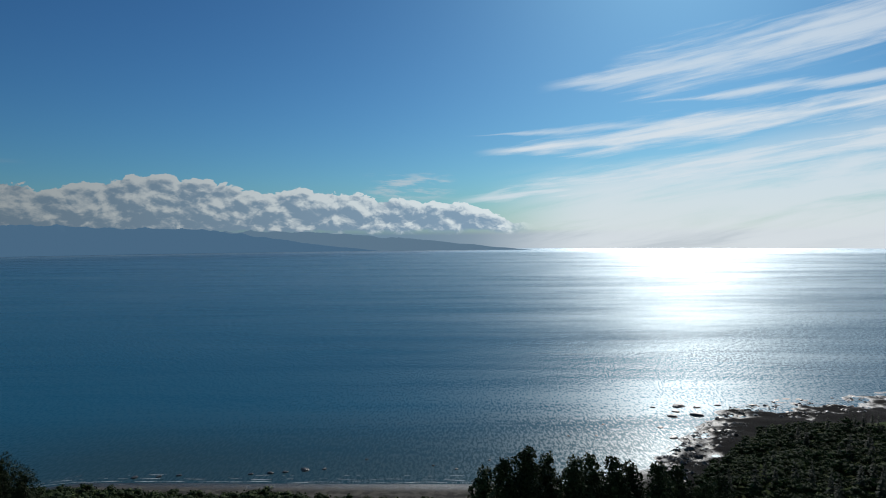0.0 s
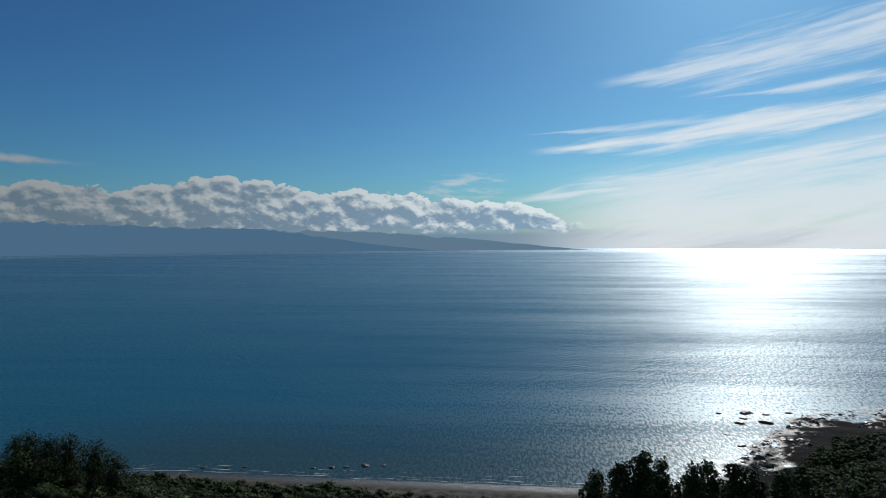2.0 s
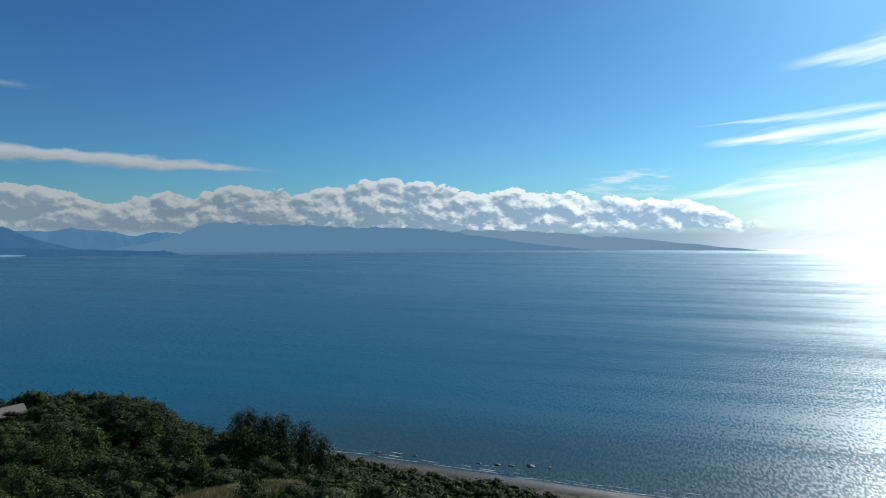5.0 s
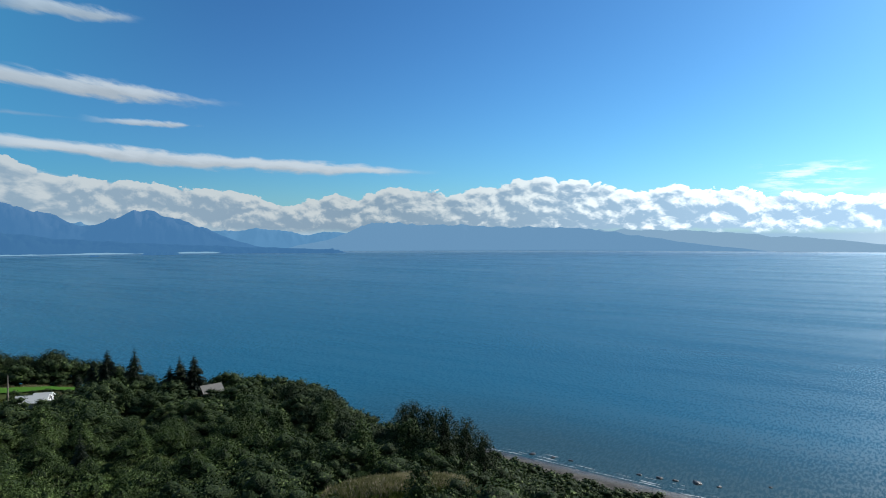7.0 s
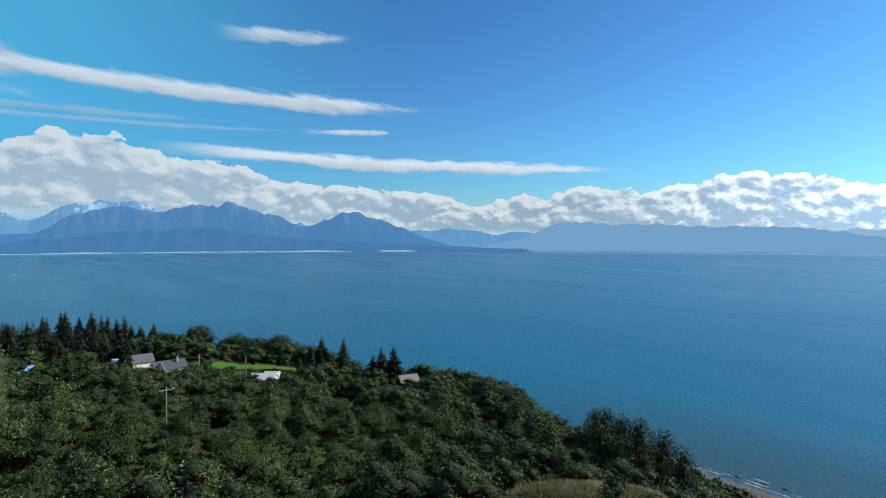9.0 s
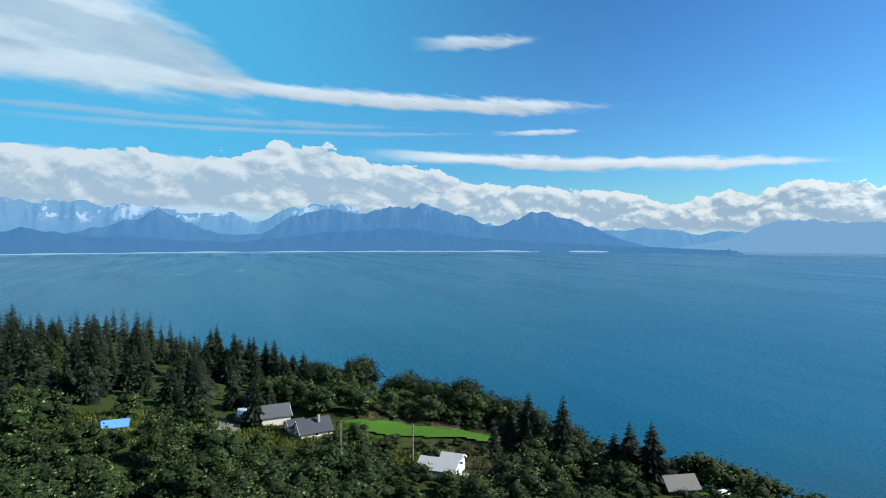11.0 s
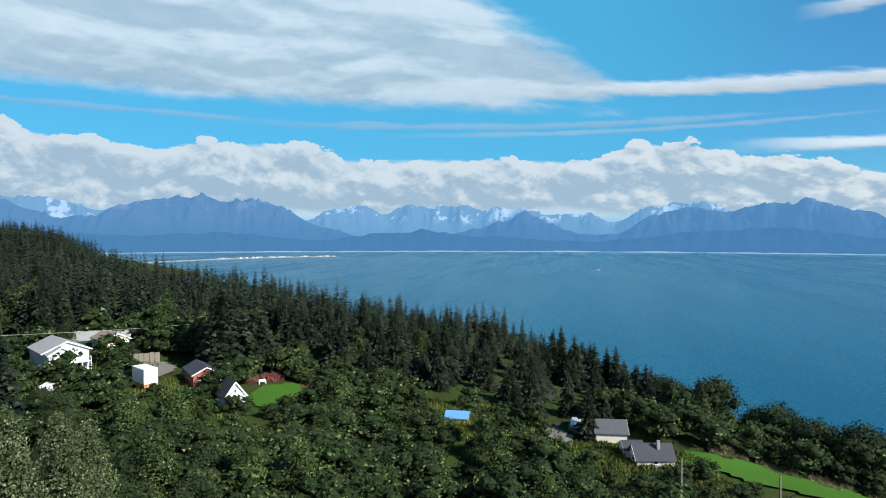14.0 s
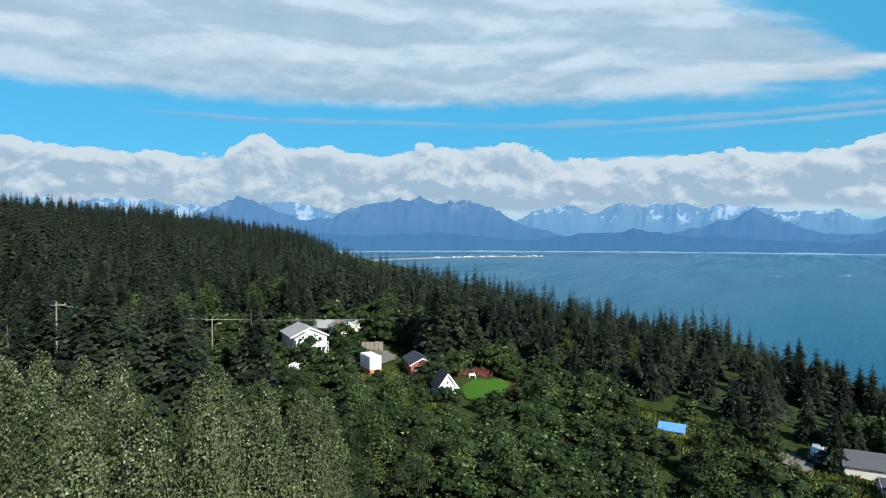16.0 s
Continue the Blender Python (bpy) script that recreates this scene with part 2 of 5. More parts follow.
def foliage(name, dark, light, tip, through_light=0.10, rough=0.7, grain=7.0):
    def build(n):
        geo, info = n.node("ShaderNodeNewGeometry"), n.node("ShaderNodeObjectInfo")
        big = n.noise(geo.outputs["Position"], 0.055, 3.0)
        mid = n.noise(geo.outputs["Position"], 0.35, 2.0)
        fine = n.noise(geo.outputs["Position"], grain, 2.0, 0.6)
        k = n.add(n.mul(geo.outputs["Random Per Island"], 0.30), n.mul(n.sub(n.add(big, mid), 1.0), 1.6))
        k = n.add(k, n.mul(n.sub(info.outputs["Random"], 0.5), 0.35))
        k = n.add(k, n.mul(n.sub(fine, 0.5), 1.1))
        shade = n.mix(n.lin(k, -0.15, 0.6), dark, light)
        bright_leaf = n.add(n.mul(geo.outputs["Random Per Island"], 0.7), n.add(n.mul(n.sub(mid, 0.5), 0.8), n.mul(n.sub(fine, 0.5), 1.0)))
        shade = n.mix(n.step(bright_leaf, 0.56, 0.84), shade, tip)
        solid = principled(n, shade, rough, 0.0, fine, 0.9, 0.12, spec=0.09)
        leaf = n.node("ShaderNodeBsdfTranslucent", Color=shade)
        both = n.node("ShaderNodeMixShader", Fac=through_light)
        n.tree.links.new(solid, both.inputs[1])
        n.tree.links.new(leaf.outputs[0], both.inputs[2])
        return both.outputs[0]
    return material(name, build)


def water_build(n):
    pos = place(n)
    s = n.node("ShaderNodeSeparateXYZ", Vector=pos)
    x, y, z = s.outputs
    # ripples run along the shore
    ripple = n.noise(n.vec(n.mul(x, 0.40), n.mul(y, 0.75), 0.0), 1.0, 5.0, 0.62)
    swell = n.noise(n.vec(n.mul(x, 0.012), n.mul(y, 0.05), 2.0), 1.0, 4.0, 0.6)
    slick = n.noise(n.vec(n.mul(x, 0.0014), n.mul(y, 0.009), 6.0), 1.0, 5.0, 0.6, 0.3)
    bands = n.noise(n.vec(n.mul(x, 0.005), n.mul(y, 0.035), 9.0), 1.0, 4.0, 0.6)
    sparkle = n.noise(n.vec(n.mul(x, 0.85), n.mul(y, 0.26), 4.0), 1.0, 4.0, 0.75)
    waves = n.add(n.mul(ripple, 0.30), n.mul(sparkle, 0.08))
    near_shore = n.step(n.add(y, n.mul(n.sub(swell, 0.5), 40.0)), 375.0, 245.0)
    near_shore = n.mul(near_shore, n.step(x, -330.0, -120.0))
    deep = n.mix(n.step(slick, 0.3, 0.7), (0.003, 0.058, 0.103), (0.005, 0.071, 0.120))
    shade = n.mix(n.mul(near_shore, 0.9), deep, (0.020, 0.046, 0.050))
    rough = n.add(n.lin(n.add(n.mul(slick, 0.6), n.mul(bands, 0.4)), 0.35, 0.65, 0.21, 0.33), n.mul(n.sub(sparkle, 0.5), 0.75))
    rough = n.m("MAXIMUM", rough, 0.09)
    bump = n.node("ShaderNodeBump", Height=waves, Strength=0.3, Distance=0.45).outputs[0]
    body = n.node("ShaderNodeBsdfDiffuse", Color=shade)
    shine = n.node("ShaderNodeBsdfGlossy", Roughness=rough, Normal=bump)
    shine.inputs["Color"].default_value = (0.86, 0.95, 1.0, 1)
    # a ruffled sea mirrors far less at a low angle than flat water would
    away = n.m("SQRT", n.add(n.mul(x, x), n.mul(y, y)))
    calm = n.mul(n.step(n.add(away, n.mul(n.sub(bands, 0.5), 500.0)), 3500.0, 4100.0), 0.22)
    amount = n.add(n.add(0.038, calm), n.mul(n.node("ShaderNodeFresnel", IOR=1.33).outputs[0], 0.38))
    both = n.node("ShaderNodeMixShader", Fac=amount)
    n.tree.links.new(body.outputs[0], both.inputs[1])
    n.tree.links.new(shine.outputs[0], both.inputs[2])
    return both.outputs[0]


WATER = material("sea_water", water_build)


def ground_build(n):
    pos = place(n)
    z = n.node("ShaderNodeSeparateXYZ", Vector=pos).outputs[2]
    big, mid, fine = n.noise(pos, 0.03, 5.0), n.noise(pos, 0.25, 5.0), n.noise(pos, 3.0, 5.0, 0.7)
    soil = n.mix(mid, (0.020, 0.028, 0.010), (0.045, 0.055, 0.018))
    soil = n.mix(n.step(big, 0.45, 0.62), soil, (0.028, 0.046, 0.012))
    dry = n.mix(n.step(n.add(mid, n.mul(n.sub(fine, 0.5), 0.5)), 0.38, 0.62), (0.040, 0.038, 0.035), (0.095, 0.088, 0.078))
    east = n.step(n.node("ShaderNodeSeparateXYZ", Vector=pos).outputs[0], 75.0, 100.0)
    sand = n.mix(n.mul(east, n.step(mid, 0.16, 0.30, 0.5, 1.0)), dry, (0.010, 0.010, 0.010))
    k = n.step(n.add(z, n.mul(n.sub(mid, 0.5), 1.5)), 4.2, 2.8)
    wet = n.step(n.add(z, n.mul(n.sub(mid, 0.5), 0.8)), 0.9, 0.2)
    shade = n.mix(k, soil, n.mix(wet, sand, (0.017, 0.017, 0.016)))
    return principled(n, shade, n.lin(n.mul(wet, k), 0.0, 1.0, 0.9, 0.38), 0.0, n.add(fine, mid), 0.8, 0.3, spec=n.lin(n.mul(wet, k), 0.0, 1.0, 0.03, 0.4))


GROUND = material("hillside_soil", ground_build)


def lawn_build(n):
    pos = place(n)
    big, fine = n.noise(pos, 0.16, 4.0), n.noise(pos, 4.0, 4.0, 0.7)
    shade = n.mix(n.add(n.mul(big, 0.7), n.mul(fine, 0.3)), (0.018, 0.060, 0.006), (0.052, 0.125, 0.016))
    return principled(n, shade, 0.9, 0.0, fine, 0.8, 0.08, spec=0.08)


LAWN = material("mown_grass", lawn_build)


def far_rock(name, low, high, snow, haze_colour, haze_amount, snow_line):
    """Distant hills seen through miles of blue haze, imitated by a glow mixed into the rock."""
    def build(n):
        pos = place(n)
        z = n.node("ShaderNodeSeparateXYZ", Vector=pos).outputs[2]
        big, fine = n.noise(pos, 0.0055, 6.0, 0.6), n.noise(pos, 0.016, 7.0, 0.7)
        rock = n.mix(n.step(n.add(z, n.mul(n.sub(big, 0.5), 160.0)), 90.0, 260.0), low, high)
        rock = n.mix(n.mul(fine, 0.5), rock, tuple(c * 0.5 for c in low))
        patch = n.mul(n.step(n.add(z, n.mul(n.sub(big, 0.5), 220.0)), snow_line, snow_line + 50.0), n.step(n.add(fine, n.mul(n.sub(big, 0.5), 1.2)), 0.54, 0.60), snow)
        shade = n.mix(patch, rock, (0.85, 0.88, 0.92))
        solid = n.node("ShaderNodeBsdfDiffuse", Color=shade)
        # haze painted as a glow of the surface itself
        haze_glow = n.node("ShaderNodeEmission", Strength=0.7)
        haze_glow.inputs[0].default_value = (*haze_colour, 1)
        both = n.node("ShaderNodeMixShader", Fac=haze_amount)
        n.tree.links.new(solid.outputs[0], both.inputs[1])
        n.tree.links.new(haze_glow.outputs[0], both.inputs[2])
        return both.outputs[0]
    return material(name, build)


# ---------------------------------------------------------------- lie of the land
def smooth(u, a, b):
    u = np.clip((u - a) / (b - a), 0, 1)
    return u * u * (3 - 2 * u)


def edge(x):
    """Where the bench breaks off into the bluff."""
    return np.interp(x, [-420, -340, -300, -230, -195, -175, -150, -125, -60, -36, 0, 60], [-20, 0, 12, 36, 63, 84, 100, 105, 74, 50, 20, 9])


def shore(x):
    return np.interp(x, [-900, -340, -280, -220, -150, 50, 85, 112, 166, 262, 400, 600], [140, 155, 180, 220, 246, 241, 252, 281, 344, 361, 372, 380])


def bench(x, y):
    z = 69 - 0.10 * np.maximum(y, -500) + 9 * np.exp(-(np.minimum(x, 0) / 60) ** 2) - 0.07 * np.clip(-x - 200, 0, 900)
    return z + 12 * np.exp(-((x + 330) / 170) ** 2 - ((y + 360) / 150) ** 2)


def land(x, y):
    e, s = edge(x), shore(x)
    u = (y - e) / (s - e)
    k = np.interp(u, [0, 0.06, 0.15, 0.3, 0.5, 0.8, 0.88, 1, 1.15, 1.6], [1, 0.92, 0.75, 0.52, 0.33, 0.11, 0.028, 0, -0.04, -0.3])
    z = np.where(u <= 0, bench(x, y), bench(x, np.minimum(y, e)) * k)
    west = np.interp(y, [-1200, -450, -330, -200, 60, 400], [-1500, -560, -430, -330, -310, -290])
    sink = smooth(x, west - 130, west)
    return z * sink - 9 * (1 - sink)


def wobble(x, y, size, amount):
    return amount * noise.noise((x / size, y / size, 0.37))


def ground_z(x, y):
    z = float(land(np.float64(x), np.float64(y)))
    reach = min(1.0, max(0.0, (z - 1) / 12))
    z += reach * (wobble(x, y, 38, 2.2) + wobble(x, y, 13, 0.9)) * (1 if y < 330 else 0.3)
    z += 2.4 * math.exp(-((x + 49) ** 2 + (y - 58) ** 2) / 75) + 1.9 * math.exp(-((x + 58) ** 2 + (y - 52) ** 2) / 60)     # grassy knoll
    z -= 4.5 * math.exp(-((x + 161) / 11) ** 2 - ((y - 95) / 11) ** 2)                         # dip of the rim past the lawn
    if x > 70 and y > 230:                                     # the rock shelf at the point
        shelf = min(1, (x - 70) / 40) * max(0.0, min(1, (5 - abs(z)) / 3))
        z += shelf * (0.15 + wobble(x, y, 11, 1.7) + wobble(x, y, 4, 0.9) + wobble(x, y, 30, 1.0))
    return z


def link_mesh(name, verts, faces, mat, parent=None, smooth_shade=False):
    me = bpy.data.meshes.new(name)
    me.from_pydata(verts, [], faces)
    if smooth_shade:
        me.polygons.foreach_set("use_smooth", [True] * len(me.polygons))
    me.materials.append(mat)
    ob = new(name, me)
    ob.parent = parent
    return ob


def part(name, bm, mat, parent=None, label="", smooth_shade=False):
    me = bpy.data.meshes.new(name)
    bm.to_mesh(me)
    bm.free()
    if smooth_shade:
        me.polygons.foreach_set("use_smooth", [True] * len(me.polygons))
    me.materials.append(mat)
    ob = new(name, me)
    ob.parent = parent
    if label:
        tagged(ob, label)
    return ob


def steps(*spans):
    out = []
    for a, b, d in spans:
        out += list(np.arange(a, b, d))
    return np.array(out)


gx = steps((-4800, -1200, 400), (-1200, -520, 68), (-520, -260, 8), (-260, 330, 4), (330, 640, 10), (640, 4900, 600))
gy = steps((-4800, -1200, 400), (-1200, -480, 60), (-480, -140, 8), (-140, 220, 4), (220, 330, 2.5), (330, 420, 3), (420, 520, 20))
verts = [(x, y, ground_z(x, y) if -700 < x < 700 and y > -700 else float(land(np.float64(x), np.float64(y)))) for y in gy for x in gx]
W = len(gx)
faces = [(j * W + i, j * W + i + 1, (j + 1) * W + i + 1, (j + 1) * W + i) for j in range(len(gy) - 1) for i in range(W - 1)]
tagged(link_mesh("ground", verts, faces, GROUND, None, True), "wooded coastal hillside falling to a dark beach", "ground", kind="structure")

bm = bmesh.new()
bmesh.ops.create_circle(bm, cap_ends=True, segments=256, radius=4930)
tagged(part("water", bm, WATER), "calm blue sea glittering under low sun", "sea", kind="structure")


# ---------------------------------------------------------------- mountains across the bay
def range_mesh(name, ridge, radius, depth, rough, mat, label, seed=0.0):
    """A ridge that bends round the bay: its height in degrees runs from bearing to bearing, broken by crags and spurs."""
    a0, a1 = ridge[0][0], ridge[-1][0]
    count, rings = int((a1 - a0) * 10), 17
    bearings, heights = [p[0] for p in ridge], [p[1] for p in ridge]
    vs = []
    for i in range(count + 1):
        a = a0 + (a1 - a0) * i / count
        deg = sum(float(np.interp(a + o, bearings, heights)) for o in (-0.5, -0.2, 0.2, 0.5)) / 4
        crag = noise.fractal((a * 0.45, seed, 1.0), 1.05, 2.1, 6) * rough
        deg = max(0.03, deg + crag * (0.05 + deg * 0.22))
        hgt = math.tan(radians(deg)) * (radius + depth * 0.8)
        k = radians(a)
        for j in range(rings):
            v_ = j / (rings - 1)
            up = math.sin(min(1, v_ * 1.25) * math.pi / 2) if v_ < 0.8 else math.cos((v_ - 0.8) / 0.2 * math.pi / 2)
            spur = noise.ridged_multi_fractal((a * 0.42 + v_ * 0.5, v_ * 1.3, seed + 5), 0.9, 2.1, 6, 1.0, 2.0) - 1.2
            flank = (1 - abs(2 * v_ - 1)) * (1 if v_ < 0.75 else 0.1)
            r = radius + depth * v_ - 38 * spur * flank
            vs.append((-math.sin(k) * r, math.cos(k) * r, hgt * up * (1 + 0.20 * spur * flank) - 4 if j else -6))
    fs = [(i * rings + j, (i + 1) * rings + j, (i + 1) * rings + j + 1, i * rings + j + 1) for i in range(count) for j in range(rings - 1)]
    ob = link_mesh(name, vs, fs, mat, None, True)
    return tagged(ob, label, "mountain range", kind="structure")


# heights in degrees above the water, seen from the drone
# haze colours that the ranges' own surfaces give off, paler towards the sun
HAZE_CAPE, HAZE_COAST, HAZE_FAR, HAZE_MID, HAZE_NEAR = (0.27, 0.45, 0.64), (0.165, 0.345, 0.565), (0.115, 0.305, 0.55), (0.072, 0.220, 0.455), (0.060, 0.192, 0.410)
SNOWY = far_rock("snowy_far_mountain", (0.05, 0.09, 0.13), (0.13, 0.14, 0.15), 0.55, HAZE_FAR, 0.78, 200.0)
BLUE = far_rock("blue_haze_mountain", (0.03, 0.05, 0.06), (0.08, 0.09, 0.10), 0.10, HAZE_MID, 0.78, 270.0)
FOOT = far_rock("hazy_foothill", (0.02, 0.045, 0.04), (0.04, 0.06, 0.05), 0.0, HAZE_NEAR, 0.78, 900.0)
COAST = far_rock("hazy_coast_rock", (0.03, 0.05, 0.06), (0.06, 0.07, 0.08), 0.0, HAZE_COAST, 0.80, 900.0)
CAPE = far_rock("haze_pale_headland", (0.03, 0.05, 0.06), (0.06, 0.07, 0.08), 0.0, HAZE_CAPE, 0.80, 900.0)
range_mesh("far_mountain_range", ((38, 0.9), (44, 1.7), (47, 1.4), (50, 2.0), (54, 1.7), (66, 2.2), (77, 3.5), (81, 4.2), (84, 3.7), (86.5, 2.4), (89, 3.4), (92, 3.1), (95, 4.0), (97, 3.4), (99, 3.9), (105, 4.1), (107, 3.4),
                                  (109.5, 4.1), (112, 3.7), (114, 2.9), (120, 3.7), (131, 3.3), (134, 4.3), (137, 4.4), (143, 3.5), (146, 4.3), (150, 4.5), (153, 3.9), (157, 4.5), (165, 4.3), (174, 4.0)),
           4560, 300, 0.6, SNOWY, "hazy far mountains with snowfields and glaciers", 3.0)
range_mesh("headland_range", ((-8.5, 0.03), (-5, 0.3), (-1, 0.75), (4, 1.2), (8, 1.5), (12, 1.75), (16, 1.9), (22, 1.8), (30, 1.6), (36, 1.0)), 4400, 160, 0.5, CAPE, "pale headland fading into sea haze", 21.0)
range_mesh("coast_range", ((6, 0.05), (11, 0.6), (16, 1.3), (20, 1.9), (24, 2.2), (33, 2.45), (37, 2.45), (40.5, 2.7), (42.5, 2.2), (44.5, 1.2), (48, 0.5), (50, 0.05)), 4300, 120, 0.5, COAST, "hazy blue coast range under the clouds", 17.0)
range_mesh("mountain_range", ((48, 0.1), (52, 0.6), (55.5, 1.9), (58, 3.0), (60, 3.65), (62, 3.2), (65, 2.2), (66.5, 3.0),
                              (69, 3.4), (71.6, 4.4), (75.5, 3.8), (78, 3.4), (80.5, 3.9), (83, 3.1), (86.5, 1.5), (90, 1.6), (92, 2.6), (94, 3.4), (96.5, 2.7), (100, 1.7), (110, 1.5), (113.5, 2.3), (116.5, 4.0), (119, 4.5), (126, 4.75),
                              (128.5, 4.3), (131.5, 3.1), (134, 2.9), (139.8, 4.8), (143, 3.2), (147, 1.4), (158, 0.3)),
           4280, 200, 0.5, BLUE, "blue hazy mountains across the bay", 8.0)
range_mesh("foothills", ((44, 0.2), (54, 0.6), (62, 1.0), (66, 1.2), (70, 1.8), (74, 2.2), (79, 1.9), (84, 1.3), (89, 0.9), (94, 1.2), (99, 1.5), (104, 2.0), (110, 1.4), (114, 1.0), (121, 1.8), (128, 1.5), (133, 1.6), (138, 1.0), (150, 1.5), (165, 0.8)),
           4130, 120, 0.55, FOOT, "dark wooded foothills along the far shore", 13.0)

# added pale strip along the far shore, painted in place of calm water's glare
GLARE_STRIP = far_rock("bright_water_strip", (0.30, 0.33, 0.33), (0.40, 0.42, 0.42), 0.0, (0.22, 0.42, 0.60), 0.88, 900.0)
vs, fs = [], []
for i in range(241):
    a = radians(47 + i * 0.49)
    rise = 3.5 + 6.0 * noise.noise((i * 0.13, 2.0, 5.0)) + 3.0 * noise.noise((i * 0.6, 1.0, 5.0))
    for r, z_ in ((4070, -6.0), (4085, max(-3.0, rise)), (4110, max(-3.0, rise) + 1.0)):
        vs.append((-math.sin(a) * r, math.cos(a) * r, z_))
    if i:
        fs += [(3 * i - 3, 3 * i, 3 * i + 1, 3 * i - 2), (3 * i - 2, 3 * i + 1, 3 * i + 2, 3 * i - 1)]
tagged(link_mesh("far_shore", vs, fs, GLARE_STRIP, None, True), "pale glowing strip for bright calm water along the far shore", "shore", kind="structure")



# ---------------------------------------------------------------- plants
ALDER = foliage("alder_leaf", (0.010, 0.020, 0.006), (0.056, 0.088, 0.024), (0.145, 0.180, 0.070), 0.08, 0.7)
POPLAR = foliage("poplar_leaf", (0.04, 0.056, 0.022), (0.105, 0.128, 0.058), (0.24, 0.255, 0.15), 0.14, 0.45)
WILLOW = foliage("grey_green_cottonwood_leaf", (0.010, 0.017, 0.007), (0.042, 0.056, 0.024), (0.11, 0.125, 0.065), 0.06)
COTTON = foliage("cottonwood_leaf", (0.006, 0.012, 0.005), (0.026, 0.040, 0.015), (0.075, 0.092, 0.042), 0.06)
NEEDLE = foliage("spruce_needle", (0.004, 0.008, 0.005), (0.020, 0.028, 0.016), (0.052, 0.060, 0.036), 0.05, 0.65, 4.0)
STRAW = foliage("dry_grass", (0.09, 0.095, 0.038), (0.24, 0.215, 0.12), (0.44, 0.37, 0.30), 0.35, 0.8)
WEED = foliage("red_fireweed", (0.10, 0.04, 0.035), (0.20, 0.07, 0.06), (0.26, 0.12, 0.10), 0.2, 0.8)
BARK = plain("grey_bark", (0.13, 0.115, 0.095), 0.9, vary=0.35, scale=2.0, bump=0.5)


# filler inside the crowns; its dark green paints the shade between leaves
def core_shade_build(n):
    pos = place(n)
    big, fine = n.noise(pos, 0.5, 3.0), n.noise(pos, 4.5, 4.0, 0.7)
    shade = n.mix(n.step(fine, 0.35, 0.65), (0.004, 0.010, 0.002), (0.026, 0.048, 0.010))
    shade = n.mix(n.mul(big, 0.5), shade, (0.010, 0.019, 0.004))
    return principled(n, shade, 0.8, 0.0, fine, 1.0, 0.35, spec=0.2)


CORE = material("crown_core_shade", core_shade_build)
DARK_BARK = plain("dark_spruce_bark", (0.05, 0.04, 0.032), 0.95, vary=0.3, scale=2.0, bump=0.5)
rng = np.random.default_rng(4)


def leaf_tufts(centre, normal, size, slim=0.75):
    """Leaf clusters: one three-cornered tuft at each centre, turned to its normal."""
    n = len(centre)
    normal = normal / np.linalg.norm(normal, axis=1, keepdims=True)
    u = np.cross(normal, rng.normal(size=(n, 3)))
    u /= np.linalg.norm(u, axis=1, keepdims=True) + 1e-9
    v_ = np.cross(normal, u)
    s = size[:, None]
    vs = np.stack([centre + u * s * 1.15, centre - u * s * 0.6 + v_ * s * slim, centre - u * s * 0.6 - v_ * s * slim], 1).reshape(-1, 3)
    return vs, np.arange(3 * n).reshape(n, 3)


def lobes_crown(lobes, cards, size, flutter=0.55):
    """Leaf clusters over the skins of several round lobes (x, y, z, r, squash)."""
    lobes = np.array(lobes)
    area = lobes[:, 3] ** 2
    pick = rng.choice(len(lobes), cards, p=area / area.sum())
    d = rng.normal(size=(cards, 3))
    d[:, 2] = np.where(d[:, 2] < -0.35 * np.abs(d[:, 0]), np.abs(d[:, 2]) * 0.6, d[:, 2])
    d /= np.linalg.norm(d, axis=1, keepdims=True)
    L = lobes[pick]
    r = L[:, 3:4] * (1 - 0.28 * rng.random((cards, 1)) ** 2 + 0.10 * rng.normal(size=(cards, 1)))
    centre = L[:, :3] + d * r * np.stack([np.ones(cards), np.ones(cards), L[:, 4]], 1)
    return leaf_tufts(centre, d + rng.normal(size=(cards, 3)) * flutter, size * (0.6 + 0.8 * rng.random(cards)))


def ball(x, y, z, r, squash):
    """A rough ten-sided lump for the dark inside of a crown."""
    vs = [(x, y, z + r * squash), (x, y, z - r * squash)]
    for k in range(5):
        a, out = k * math.pi / 2.5 + 0.4 * rng.random(), r * (0.75 + 0.4 * rng.random())
        vs.append((x + math.cos(a) * out, y + math.sin(a) * out, z + r * squash * 0.5 * (rng.random() - 0.5)))
    fs = [(0, 2 + k, 2 + (k + 1) % 5) for k in range(5)] + [(1, 2 + (k + 1) % 5, 2 + k) for k in range(5)]
    return np.array(vs), fs


def lumps(lobes, shrink=0.72):
    vs, fs, at_ = [], [], 0
    for x, y, z, r, s in lobes:
        v_, f_ = ball(x, y, z, r * shrink, s)
        vs.append(v_)
        fs += [tuple(i + at_ for i in f) for f in f_]
        at_ += len(v_)
    return np.concatenate(vs), fs


def round_lobes(height_, spread, n, slim=False):
    out = []
    for i in range(n):
        a, k = i * 2.4 + rng.random(), math.sqrt((i + 0.5) / n)
        z = height_ * (0.93 - 0.42 * k * k + 0.06 * rng.normal())
        out.append((math.cos(a) * spread * k * 0.72, math.sin(a) * spread * k * 0.72, z * 0.86, spread * (0.52 - 0.12 * k + 0.08 * rng.random()), 0.85))
    out.append((0, 0, height_ * 0.38, spread * 0.78, 0.6 * height_ / max(spread, 1) * 0.55))
    return out


